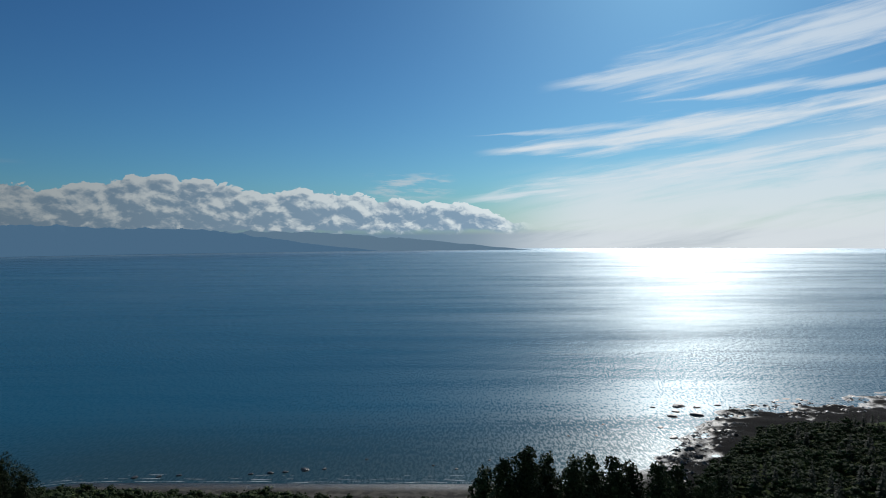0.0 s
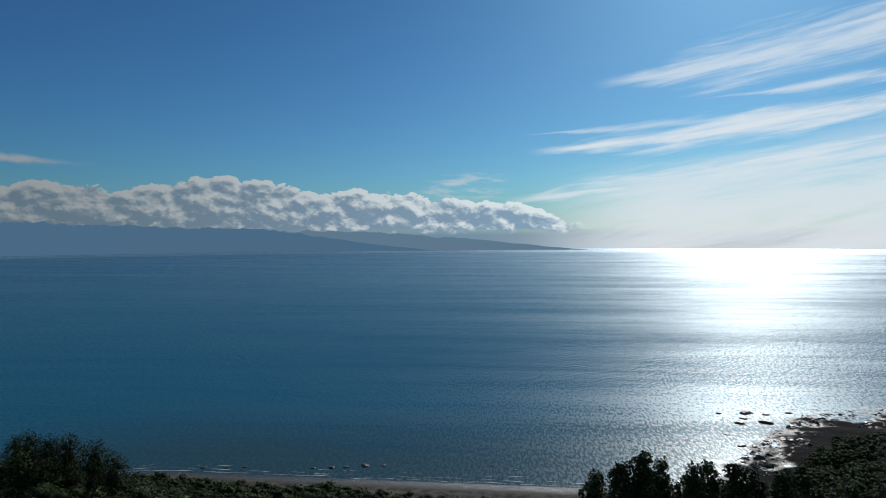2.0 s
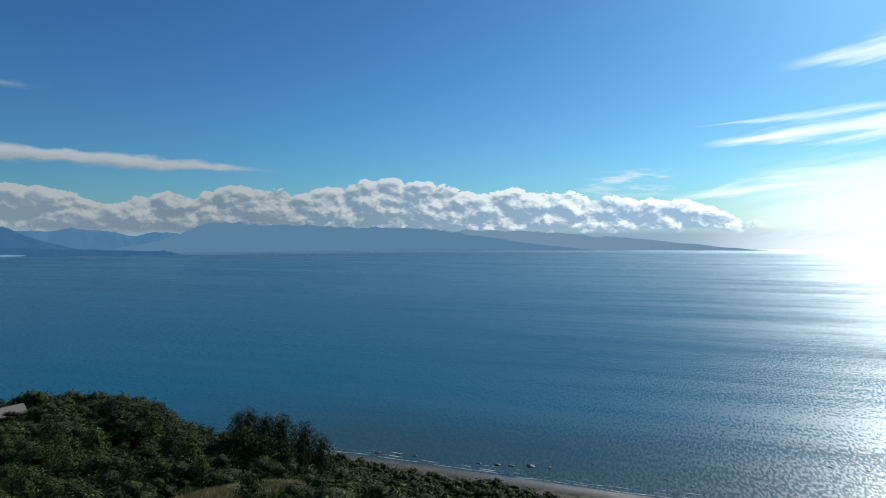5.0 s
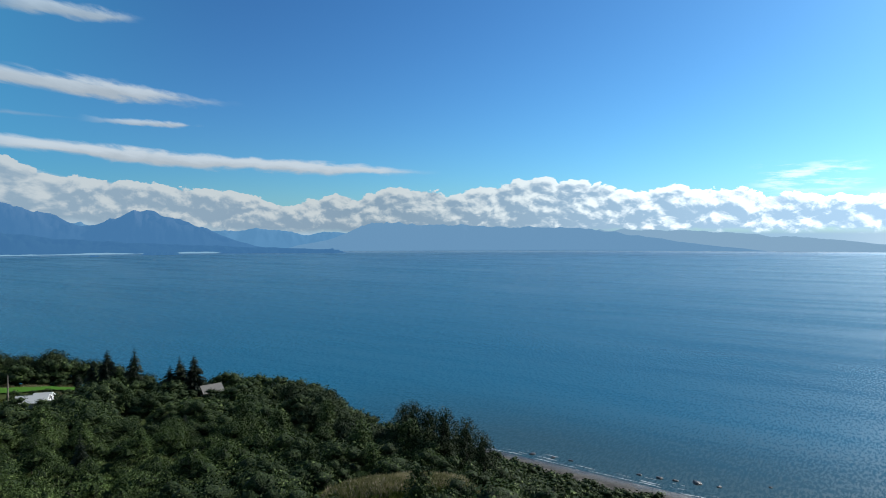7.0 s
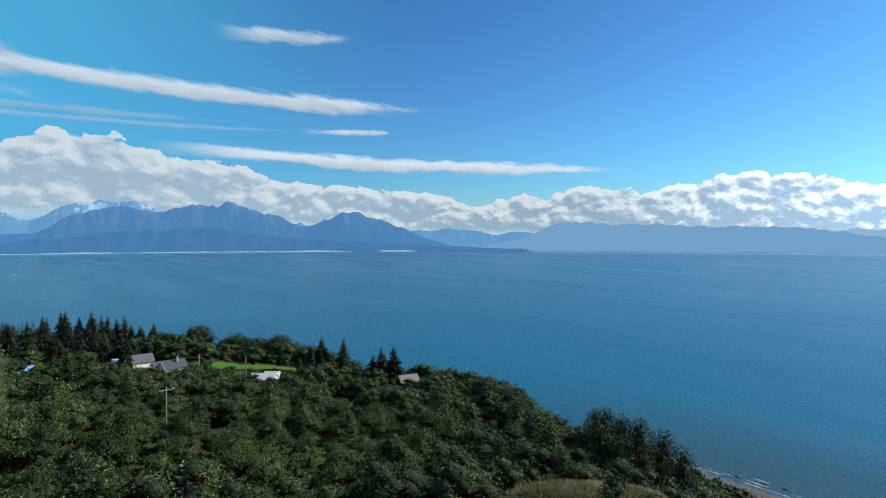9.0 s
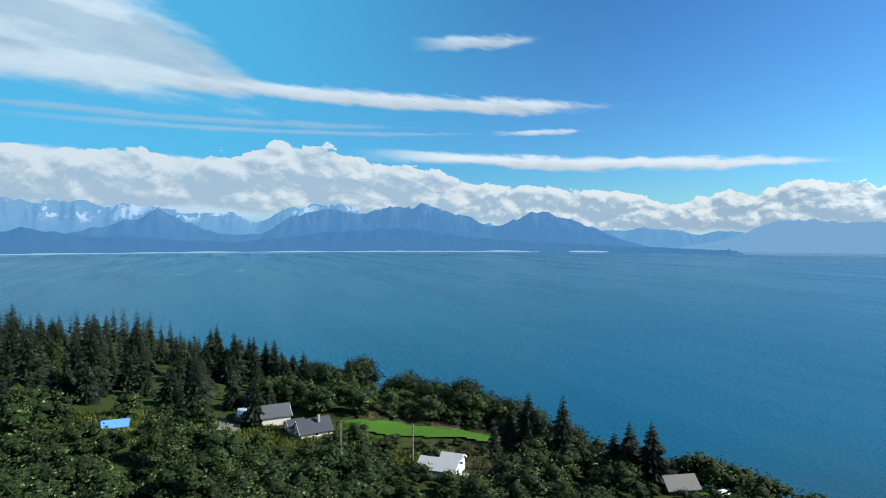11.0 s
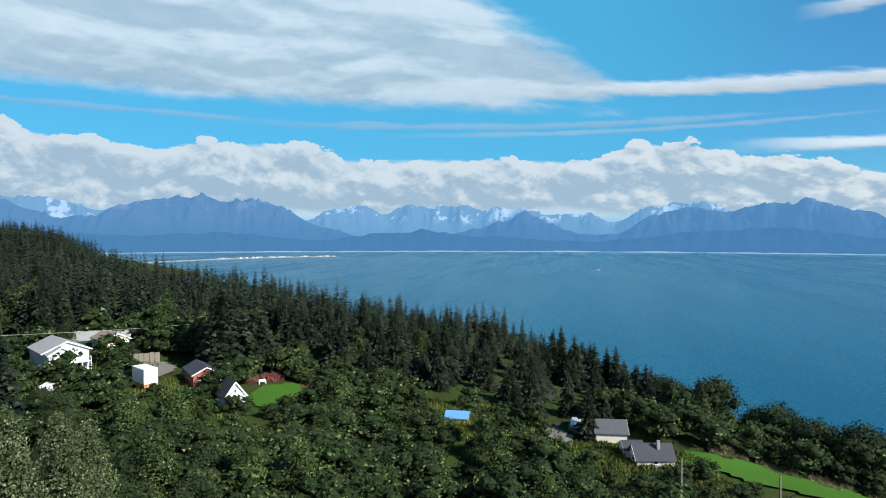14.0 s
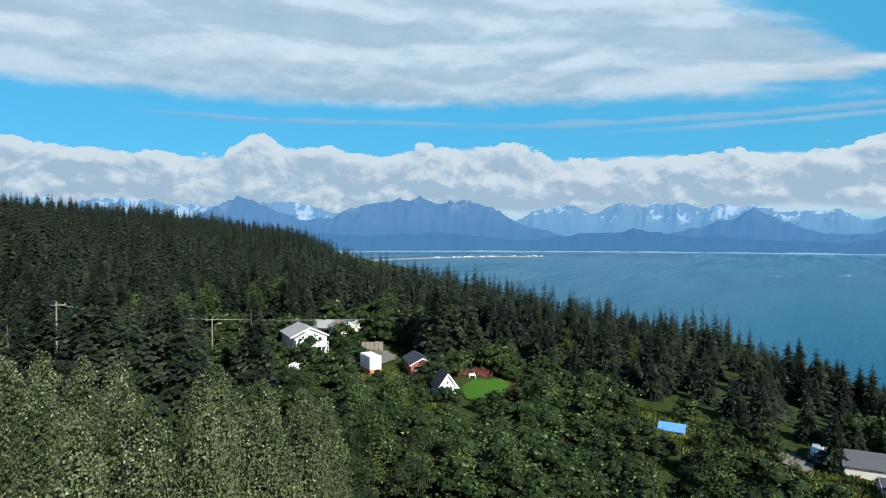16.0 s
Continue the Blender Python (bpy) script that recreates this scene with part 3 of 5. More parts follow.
def tall_lobes(height_, spread, n, taper=0.0, foot=0.22):
    out = []
    for i in range(n):
        k = (i + 0.5) / n
        r = spread * (0.30 + 0.85 * math.sin(min(1, (1 - k) * 1.35 + 0.12) * math.pi * 0.62)) * 0.62 * (1 + 0.5 * taper - taper * k)
        a = i * 2.3 + rng.random()
        out.append((math.cos(a) * spread * 0.42 * (1 - k * 0.8), math.sin(a) * spread * 0.42 * (1 - k * 0.8), height_ * (foot + (0.98 - foot) * k), r, 1.35))
    return out


def trunk_mesh(height_, r, limbs=5, spread=1.5):
    bm = bmesh.new()

    def rod(a, b, r0, r1, sides=7):
        a, b = Vector(a), Vector(b)
        m = (b - a).to_track_quat("Z", "Y").to_matrix().to_4x4()
        geo = bmesh.ops.create_cone(bm, cap_ends=False, segments=sides, radius1=r0, radius2=r1, depth=(b - a).length)
        bmesh.ops.transform(bm, matrix=Matrix.Translation((a + b) / 2) @ m, verts=geo["verts"])
    bend = Vector((rng.normal() * 0.03, rng.normal() * 0.03, 1)) * height_
    rod((0, 0, -0.8), bend * 0.5, r, r * 0.6)
    rod(bend * 0.5, bend * 0.95, r * 0.6, r * 0.12)
    for i in range(limbs):
        a, k = i * 2.4, 0.35 + 0.5 * i / max(1, limbs)
        start_ = bend * k
        rod(start_, start_ + Vector((math.cos(a) * spread, math.sin(a) * spread, spread * 0.9)), r * 0.4 * (1 - k * 0.5), r * 0.08, 5)
    return bm


def mesh_from(name, vs, fs, mat):
    me = bpy.data.meshes.new(name)
    me.from_pydata(vs.tolist() if hasattr(vs, "tolist") else vs, [], fs.tolist() if hasattr(fs, "tolist") else fs)
    me.materials.append(mat)
    return me


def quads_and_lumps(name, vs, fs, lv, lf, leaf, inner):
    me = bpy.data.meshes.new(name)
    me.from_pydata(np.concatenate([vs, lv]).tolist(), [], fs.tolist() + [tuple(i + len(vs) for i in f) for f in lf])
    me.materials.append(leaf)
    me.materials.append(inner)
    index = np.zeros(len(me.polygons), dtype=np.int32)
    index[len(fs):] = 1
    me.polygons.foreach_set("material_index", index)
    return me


def tree(name, lobes, cards, size, leaf, height_, r, label, category, limbs=5, shrink=0.72, flutter=0.55):
    """A whole tree: an Empty at its foot with trunk and crown."""
    root = new(name)
    part("trunk", trunk_mesh(height_, r, limbs, max(l[3] for l in lobes)), DARK_BARK, root)
    vs, fs = lobes_crown(lobes, cards, size, flutter)
    lv, lf = lumps(lobes, shrink)
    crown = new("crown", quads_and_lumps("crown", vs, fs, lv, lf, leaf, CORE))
    crown.parent = root
    return tagged(root, label, category)


def spruce_arrays(height_, spread, whorls, boughs, thin=1.0, sprays=((0.05, 0.55, 0.24), (0.35, 0.82, 0.24), (0.62, 1.0, 0.17))):
    """Whorls of drooping boughs, each a ragged fan of sprays."""
    vs, fs = [], []
    for i in range(whorls):
        k = (i + 0.3 * rng.random()) / whorls
        z = height_ * (0.06 + 0.92 * k)
        reach = spread * (1 - k) ** 0.85 * (0.8 + 0.4 * rng.random()) + 0.12
        for j in range(boughs):
            if rng.random() > thin:
                continue
            a = (j + rng.random() * 0.8 + i * 0.37) * 2 * math.pi / boughs
            z = height_ * (0.06 + 0.92 * min(0.99, k + (rng.random() - 0.5) * 1.1 / whorls))
            L = reach * (0.7 + 0.5 * rng.random())
            out = np.array([math.cos(a), math.sin(a), 0])
            side_ = np.array([-math.sin(a), math.cos(a), 0])
            drop = -0.50 - 0.2 * (1 - k) + 0.50 * rng.random()
            root = np.array([0, 0, z])
            for f0, f1, wide in sprays:
                for sgn in (-1, 1):
                    b = len(vs)
                    p0 = root + out * L * f0 + np.array([0, 0, drop * L * f0])
                    p1 = root + out * L * f1 + np.array([0, 0, drop * L * f1 * f1])
                    tip = (p0 * 0.35 + p1 * 0.65) + side_ * sgn * L * wide + np.array([0, 0, -L * 0.16])
                    vs += [p0, p1, tip]
                    fs.append((b, b + 1, b + 2) if sgn > 0 else (b, b + 2, b + 1))
    b = len(vs)
    vs += [np.array([0.05, 0, height_ * 0.93]), np.array([-0.05, 0, height_ * 0.93]), np.array([0, 0, height_ * 1.03])]
    fs.append((b, b + 1, b + 2))
    return np.array(vs), fs


def spruce(height_, spread, whorls, boughs, label, thin=1.0, leaf=None):
    root = new("spruce_tree")
    part("trunk", trunk_mesh(height_ * 0.9, 0.035 * height_ ** 0.8, 0), DARK_BARK, root)
    vs, fs = spruce_arrays(height_, spread, whorls, boughs, thin)
    # inner cone in the dark core colour, painted shade within the boughs
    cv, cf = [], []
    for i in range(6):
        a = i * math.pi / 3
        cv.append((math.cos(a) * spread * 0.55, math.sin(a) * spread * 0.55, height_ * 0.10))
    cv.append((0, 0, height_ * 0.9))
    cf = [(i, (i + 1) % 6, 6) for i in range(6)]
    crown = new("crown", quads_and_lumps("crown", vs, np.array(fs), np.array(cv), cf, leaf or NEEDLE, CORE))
    crown.parent = root
    return tagged(root, label, "spruce", "spruces on the hillside")


# open places that no bush may cover: x, y, radius
CLEAR = ((-175.5, 39.6, 5.5), (-185, 35.6, 4.5), (-178, 50, 4.5), (-178, 56, 5), (-176.5, 62, 4.5), (-175.5, 68, 4.5), (-174, 74, 4), (-181, 9.8, 3.4), (-184, 28, 3.2), (-157, 59, 4),
         (-145, 94, 4.5), (-141, 99, 4), (-165, 90, 4), (-168, -26, 3), (-176, -37, 6), (-171, -45, 3.8), (-171, -63, 7), (-186, -67, 7), (-175, -22, 5), (-180, -24, 4.5), (-138.6, -49.5, 4), (-146, -59, 4), (-131.5, -40, 2.5),
         (-167, -53, 2.5), (-182, -50, 5), (-178, -44, 4), (-158, -66, 2), (-52, 58, 5), (-47, 60, 3.5), (-57, 53, 5), (-61, 50, 3.5), (-53, 53, 4))


def free(x, y, margin=0.0):
    return all((x - a) ** 2 + (y - b) ** 2 > (r + margin) ** 2 for a, b, r in CLEAR)


# lines kept low so that the houses stay in sight: foot of the view from the drone's two stations
def low_growth(x, y):
    for ax, ay, r in ((-159, -20, 6), (-162, -25, 5), (-168, -17, 6), (-152, -17, 5), (-163, -38, 5), (-157, -34, 5), (-167, -42, 4), (-172, 13, 6), (-175, 8, 5), (-166, 37, 8), (-171, 36, 9), (-168, 50, 9), (-165, 62, 7), (-150, 52, 6), (-180, 18, 7), (-158, -17, 9), (-137, 86, 7), (-142, 50, 6), (-181, 13, 5), (-174, 14.5, 5), (-130, 82, 7), (-140, 91, 5), (-124, 78, 6), (-166, 72, 7), (-160, 66, 7), (-158, 58, 6), (-47, 50, 6), (-41, 55, 6), (-53, 45, 6), (-50, 48, 5)):
        if (x - ax) ** 2 + (y - ay) ** 2 < r * r:
            return True
    return False


def seen(x, y):
    """Ground that lies within the sweep of the view."""
    for px, py, a0, a1, near_, far_ in ((-4, 0, -38, 94, 9, 340), (-78, 30, 34, 160, 9, 560)):
        d = math.hypot(x - px, y - py)
        a = math.degrees(math.atan2(-(x - px), y - py))
        if a0 < a < a1 and near_ < d < far_:
            return True
    return False


def in_sight(x, y, tall=5.0):
    """Whether its top rises into the lower edge of the view from anywhere on the drone's way."""
    top_ = ground_z(x, y) + tall
    return any((100 - top_) / max(1, math.hypot(x - px, y - py)) < 0.50 for px, py in ((0, 0), (-9, 0), (-30, 9), (-54, 20), (-78, 30)))


def in_line(x, y, tall=6.0):
    """Whether the land hides its top from all of the drone's way."""
    top_ = ground_z(x, y) + tall
    f = np.linspace(0.25, 0.96, 16)
    for px, py in ((-2, 0), (-9, 0), (-44, 15), (-78, 30)):
        gx_, gy_ = px + (x - px) * f, py + (y - py) * f
        if np.all(land(gx_, gy_) + 1.5 < 100 + (top_ - 100) * f):
            return True
    return False


def conifer_wood(x, y):
    if x < -204 + 0.10 * (y - 40) and y < 60 and x > -340:
        return True
    if -206 < x < -188 and -16 < y < 34:
        return True
    if y < -78 and x < -60:
        return True
    return -146 < x < -112 and -84 < y < -30 and (x + 140) * 0.4 + (y + 52) < 8


# ---- thicket of alders: a few shapes, repeated with turn and size
kinds = []
for cards, size in ((900, 0.105), (900, 0.105), (900, 0.105), (430, 0.15), (430, 0.15), (430, 0.15), (240, 0.20), (240, 0.20), (240, 0.20), (80, 0.30), (80, 0.30), (80, 0.30)):
    lobes = round_lobes(4.6, 2.3, 6)
    vs, fs = lobes_crown(lobes, cards, size, 0.4)
    lv, lf = lumps(lobes, 0.78)
    kinds.append((vs, fs, lv, np.array(lf)))

spots, cell = [], 4.0
for i in range(int((330 + 360) / cell)):
    for j in range(int((345 + 190) / cell)):
        x, y = -330 + (i + rng.random()) * cell, -190 + (j + rng.random()) * cell
        if not seen(x, y) or not free(x, y, 1.0) or conifer_wood(x, y):
            continue
        u = (y - edge(x)) / (shore(x) - edge(x))
        if u > 0.9 or (-140 < x < 95 and u > 0.83) or (x > 95 and u > 0.89) :
            continue
        if not in_sight(x, y) or not in_line(x, y):
            continue
        if x > 110 and noise.noise((x / 22, y / 22, 3.1)) < -0.32:
            continue
        spots.append((x, y, u))

near_spots, thicket = [], []
for x, y, u in spots:
    s = 0.72 + 0.75 * rng.random() ** 1.6 + 0.5 * noise.noise((x / 17, y / 17, 9.0))
    s = max(0.38, s)
    if u > 0.3:
        s *= 0.85
    if math.hypot(x + 2, y) < 34:
        s *= 0.5
    if low_growth(x, y):
        s *= 0.6
    if 60 > x > -30 and 0 < y < 42:
        s *= 0.7
    d = min(math.hypot(x + 4, y), math.hypot(x + 78, y - 30))
    (near_spots if d < 44 and len(near_spots) < 170 and s > 0.5 else thicket).append((x, y, s, d))

bag_v, bag_f, bag_l, bag_lf, nv, nl = [], [], [], [], 0, 0
for x, y, s, d in thicket:
    k = kinds[rng.integers(0, 3) + (0 if d < 58 else 3 if d < 100 else 6 if d < 145 else 9)]
    a = rng.random() * 6.283
    rot = np.array([[math.cos(a), -math.sin(a), 0], [math.sin(a), math.cos(a), 0], [0, 0, 1]]) * s
    rot[:2] *= 1.3
    rot[2, 2] *= 0.85 + 0.3 * rng.random()
    shift = np.array([x, y, ground_z(x, y) - 0.5])
    bag_v.append(k[0] @ rot.T + shift)
    bag_f.append(k[1] + nv)
    nv += len(k[0])
    bag_l.append(k[2] @ rot.T + shift)
    bag_lf.append(k[3] + nl)
    nl += len(k[2])


def big_mesh(name, quads_v, quads_f, mat, sides):
    vs, fs = np.concatenate(quads_v), np.concatenate(quads_f)
    me = bpy.data.meshes.new(name)
    me.vertices.add(len(vs))
    me.vertices.foreach_set("co", vs.astype(np.float32).ravel())
    me.loops.add(fs.size)
    me.loops.foreach_set("vertex_index", fs.astype(np.int32).ravel())
    me.polygons.add(len(fs))
    me.polygons.foreach_set("loop_start", np.arange(0, fs.size, sides, dtype=np.int32))
    me.update(calc_edges=True)
    me.validate()
    me.materials.append(mat)
    return me


wood = tagged(new("alder_thicket"), "dense green alder thicket covering the hillside", "shrubs", kind="stuff")
leaves = new("foliage", big_mesh("foliage", bag_v, bag_f, ALDER, 3))
leaves.parent = wood
tagged(leaves, kind="stuff")
# solid filler lumps, coloured dark as the shade inside the thicket
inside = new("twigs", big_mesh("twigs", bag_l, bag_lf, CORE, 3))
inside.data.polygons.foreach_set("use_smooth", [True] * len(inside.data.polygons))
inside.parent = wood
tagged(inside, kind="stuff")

alders = [tree("alder_tree", round_lobes(4.6, 2.3, 7), 2000, 0.088, ALDER, 3.6, 0.10, "leafy green alder on the slope", "tree") for _ in range(4)]
for n_, (x, y, s, d) in enumerate(near_spots):
    m = pose(x, y, ground_z(x, y) - 0.3, 0, 0, rng.random() * 360)
    ob = alders[n_] if n_ < 4 else copy_thing(alders[n_ % 4], m)
    ob.matrix_basis = m @ Matrix.Diagonal((s, s, s * (0.85 + 0.3 * rng.random()), 1))
    tagged(ob, group="alders on the slope")

# ---- spruces
spruces = [spruce(h_, s_, w_, b_, "dark green spruce on the wooded slope", t_) for h_, s_, w_, b_, t_ in
           ((11, 3.0, 27, 13, 0.95), (12, 2.7, 29, 13, 0.95), (10, 3.2, 25, 13, 0.9), (13, 2.9, 30, 12, 0.8))]
placed = []


def stand_spruce(x, y, s, label=""):
    i = len(placed)
    m = pose(x, y, ground_z(x, y) - 0.3, rng.normal() * 1.2, rng.normal() * 1.2, rng.random() * 360)
    ob = spruces[i] if i < 4 else copy_thing(spruces[int(rng.integers(0, 4))], m)
    ob.matrix_basis = m @ Matrix.Diagonal((s * (1.0 + 0.35 * rng.random()), s * (1.0 + 0.35 * rng.random()), s, 1))
    if label:
        tagged(ob, label)
    placed.append((x, y))


for x, y, s, label in ((-147.3, 91.5, 1.05, "tall spruce standing close by the grey cabin"), (-150.5, 89, 0.95, "dark spruce beside the grey cabin"), (-153, 88, 0.95, "dark spruce beside the grey cabin"), (-151.5, 91, 0.8, "dark spruce beside the grey cabin"),
                       (-166, 79, 1.1, "dark spruce at the lawn's end"), (-163, 84, 1.05, "dark spruce at the lawn's end"), (-168, 76, 0.7, ""), (-166, 72, 0.45, "small pale spruce below the lawn"),
                       (-184, 32, 0.75, "dark spruce beside the slate-roofed house"), (-187, 35, 0.6, ""),
                       (-127.4, -42.9, 1.85, "tall dark spruce below the utility pole"), (-121, -42.2, 1.6, ""), (-125, -58.3, 2.0, "very tall dark spruce behind the poplars"), (-113.3, -41.8, 1.4, ""), (-127.4, -37.5, 1.25, ""),
                       (-146.2, -49.8, 1.5, "tall spruce beside the white house"), (-116.5, -56.9, 1.65, ""), (-112.3, -53.2, 1.5, ""), (-130.4, -52.8, 1.8, ""), (-122, -50, 1.7, ""), (-118, -47, 1.5, ""),
                       (-184, -38, 1.6, "tall spruce behind the brick house"), (-188, -33, 1.65, "tall spruce behind the brick house"), (-193, -28, 1.4, ""), (-196, -38, 1.45, ""), (-192, -44, 1.0, ""),
                       (-199, -20, 1.1, ""), (-223, 26, 0.95, ""), (-222, 30, 1.0, ""), (-224, 34, 0.9, ""), (-221, 23, 0.9, ""), (-226, 37, 0.85, ""), (-219, 28, 0.8, ""), (-204, -30, 1.2, ""), (-198, -52, 1.1, "")):
    stand_spruce(x, y, s, label)
far_spots, cell = [], 5.9
for i in range(int(470 / cell)):
    for j in range(int(620 / cell)):
        x, y = -520 + (i + rng.random()) * cell, -560 + (j + rng.random()) * cell
        if not conifer_wood(x, y) or ground_z(x, y) < 20 or not seen(x, y) or not in_line(x, y, 13) or not free(x, y, 2.0):
            continue
        s = 0.62 + 0.75 * rng.random() ** 1.4 + 0.3 * noise.noise((x / 25, y / 25, 4))
        d = math.hypot(x + 78, y - 30)
        if d < 185:
            s = min(1.22, s * 1.12)
        if y > 5:
            s *= 0.74
        if x > -204 and -20 < y < 40:
            s = max(0.75, 0.95 * s)
        if d < 185 and len(placed) < 290:
            if rng.random() < 0.62:
                stand_spruce(x, y, s)
        else:
            far_spots.append((x, y, s * (0.84 if y > -70 else 1.05)))
for i in range(int(240 / 7)):
    for j in range(int(130 / 7)):
        x, y = 95 + (i + rng.random()) * 7, 170 + (j + rng.random()) * 7
        u = (y - edge(x)) / (shore(x) - edge(x))
        if u < 0.8 and noise.noise((x / 22, y / 22, 3.1)) > 0.0 and rng.random() < 0.6:
            far_spots.append((x, y, 0.7 + 0.35 * rng.random()))
small = [spruce_arrays(11, 2.6, 22, 4, 1.0, ((0.0, 1.0, 0.34),)) for _ in range(3)]
bag_v, bag_f, nv = [], [], 0
for x, y, s in far_spots:
    vs, fs = small[int(rng.integers(0, 3))]
    a = rng.random() * 6.283
    rot = np.array([[math.cos(a), -math.sin(a), 0], [math.sin(a), math.cos(a), 0], [0, 0, 1]]) * s
    bag_v.append(vs @ rot.T + np.array([x, y, ground_z(x, y) - 0.3]))
    bag_f.append(np.array(fs) + nv)
    nv += len(vs)
far = new("spruce_forest", big_mesh("spruce_forest", bag_v, bag_f, NEEDLE, 3))
tagged(far, "dark spruce forest on the far hillside", "forest", kind="stuff")

# ---- cottonwoods on the rim, poplars close to the drone
cottons = [tree("cottonwood_tree", tall_lobes(11, 3.1, 13), 4200, 0.11, WILLOW, 10, 0.22, "dark cottonwood on the bluff's rim", "tree", 8, 0.36, 0.9) for _ in range(2)]
for n_, (x, y, s) in enumerate(((-68, 79, 0.92), (-65, 79, 0.9), (-71, 80, 0.85), (-60, 76, 0.92), (-55.5, 75, 0.93), (-51.5, 73, 0.85))):
    m = pose(x, y, ground_z(x, y) - 0.4, 0, 0, n_ * 67)
    ob = cottons[n_] if n_ < 2 else copy_thing(cottons[n_ % 2], m)
    ob.matrix_basis = m @ Matrix.Diagonal((s, s, s, 1))
    tagged(ob, group="cottonwoods on the rim")
poplars = [tree("poplar_tree", tall_lobes(15, 1.65, 17, 0.35, 0.42), 9500, 0.066, POPLAR, 13.5, 0.10, "slender poplar with pale shimmering leaves", "tree", 8, 0.55, 0.8) for _ in range(3)]
# these poplars get a darker leaf colour that imitates being lit from behind
backlit_poplars = [tree("poplar_tree", tall_lobes(15, 0.95, 11, 0.4, 0.68), 6500, 0.062, COTTON, 13.5, 0.10, "slender poplar at the bluff's top, leaves coloured dark for backlight", "tree", 5, 0.6, 0.8) for _ in range(2)]
stands = ((2.6, 26, 90.6), (3.6, 26.5, 90.9), (4.6, 27.5, 90.2), (5.6, 26, 90.6), (6.6, 27, 90.3), (7.4, 26, 90.6), (8.4, 27, 90.0), (9.3, 26, 90.4), (10.4, 27, 89.9), (11.4, 26, 89.6), (12.4, 27, 89.3), (1.8, 27.5, 89.6),
          (-99, 1.5, 90.5), (-101, 0, 91.3), (-97, -2, 90.8), (-104, 1, 89.5), (-107, -3, 90.2), (-96, 1, 91.8), (-100, -8, 91.2), (-107, 1.5, 88.2), (-110, 0, 88.3), (-94, -6, 92.2),
          (-103, -14, 91.2), (-109, -10, 89.8), (-95, -12, 92.6), (-98, -14, 92.2), (-98, -5, 91.5), (-105, -7, 90.4), (-93, 0, 91.6), (-99, -11, 92.0), (-113, -5, 87.8), (-104, -2, 90.0))
for n_, (x, y, top_) in enumerate(stands):
    g = ground_z(x, y) - 0.4
    s = (top_ - g) / 15.0
    m = pose(x, y, g, 0, 0, n_ * 47)
    pool, first = (backlit_poplars, n_) if x > -50 else (poplars, n_ - 12)
    ob = pool[first] if first < len(pool) else copy_thing(pool[n_ % len(pool)], m)
    k = max(0.75, min(1.2, s * 1.1))
    ob.matrix_basis = m @ Matrix.Diagonal((k, k, s, 1))
    tagged(ob, group="poplars below the drone")

tall_alders = [tree("birch_tree", tall_lobes(8.5, 2.0, 9), 1500, 0.14, ALDER, 7.5, 0.13, "tall leafy birch rising above the thicket", "tree", 6, 0.55, 0.6) for _ in range(2)]
n_ = 0
for i in range(260):
    x, y = -300 + 290 * rng.random(), -60 + 170 * rng.random()
    if n_ >= 70 or not seen(x, y) or not free(x, y, 5) or conifer_wood(x, y) or low_growth(x, y) or y > edge(x) + 4 or math.hypot(x + 78, y - 30) < 28 or math.hypot(x, y) < 45:
        continue
    m = pose(x, y, ground_z(x, y) - 0.3, 0, 0, rng.random() * 360)
    ob = tall_alders[n_] if n_ < 2 else copy_thing(tall_alders[n_ % 2], m)
    k = 0.7 + 0.35 * rng.random()
    ob.matrix_basis = m @ Matrix.Diagonal((k * 1.15, k * 1.15, k, 1))
    tagged(ob, group="birches in the thicket")
    n_ += 1
for x, y, s in ((-96, 40, 0.6), (-88, 52, 0.55), (-70, 22, 0.6), (-64, 15, 0.7), (-112, 66, 0.5), (-60, 30, 0.45), (-52, 12, 0.55)):
    stand_spruce(x, y, s, "slim spruce rising from the alder thicket")

# ---- dark rounded trees along the rim beyond the lawn
rim_tree = tree("rim_tree", round_lobes(6.5, 3.2, 10), 2100, 0.125, COTTON, 5.2, 0.16, "dark rounded tree along the bluff's rim", "tree", 6, 0.68, 0.6)
n_ = 0
for i in range(26):
    x = -222 + i * 2.9 + rng.random() * 1.5
    y = float(edge(x)) + 3 + 5 * rng.random()
    k = (0.62 + 0.35 * rng.random()) * (1.0 + 0.8 * max(0.0, min(1.0, (-165 - x) / 22)))
    m = pose(x, y, ground_z(x, y) - 0.4, 0, 0, i * 71)
    ob = rim_tree if n_ == 0 else copy_thing(rim_tree, m)
    ob.matrix_basis = m @ Matrix.Diagonal((k, k, k, 1))
    tagged(ob, group="trees along the rim")
    n_ += 1

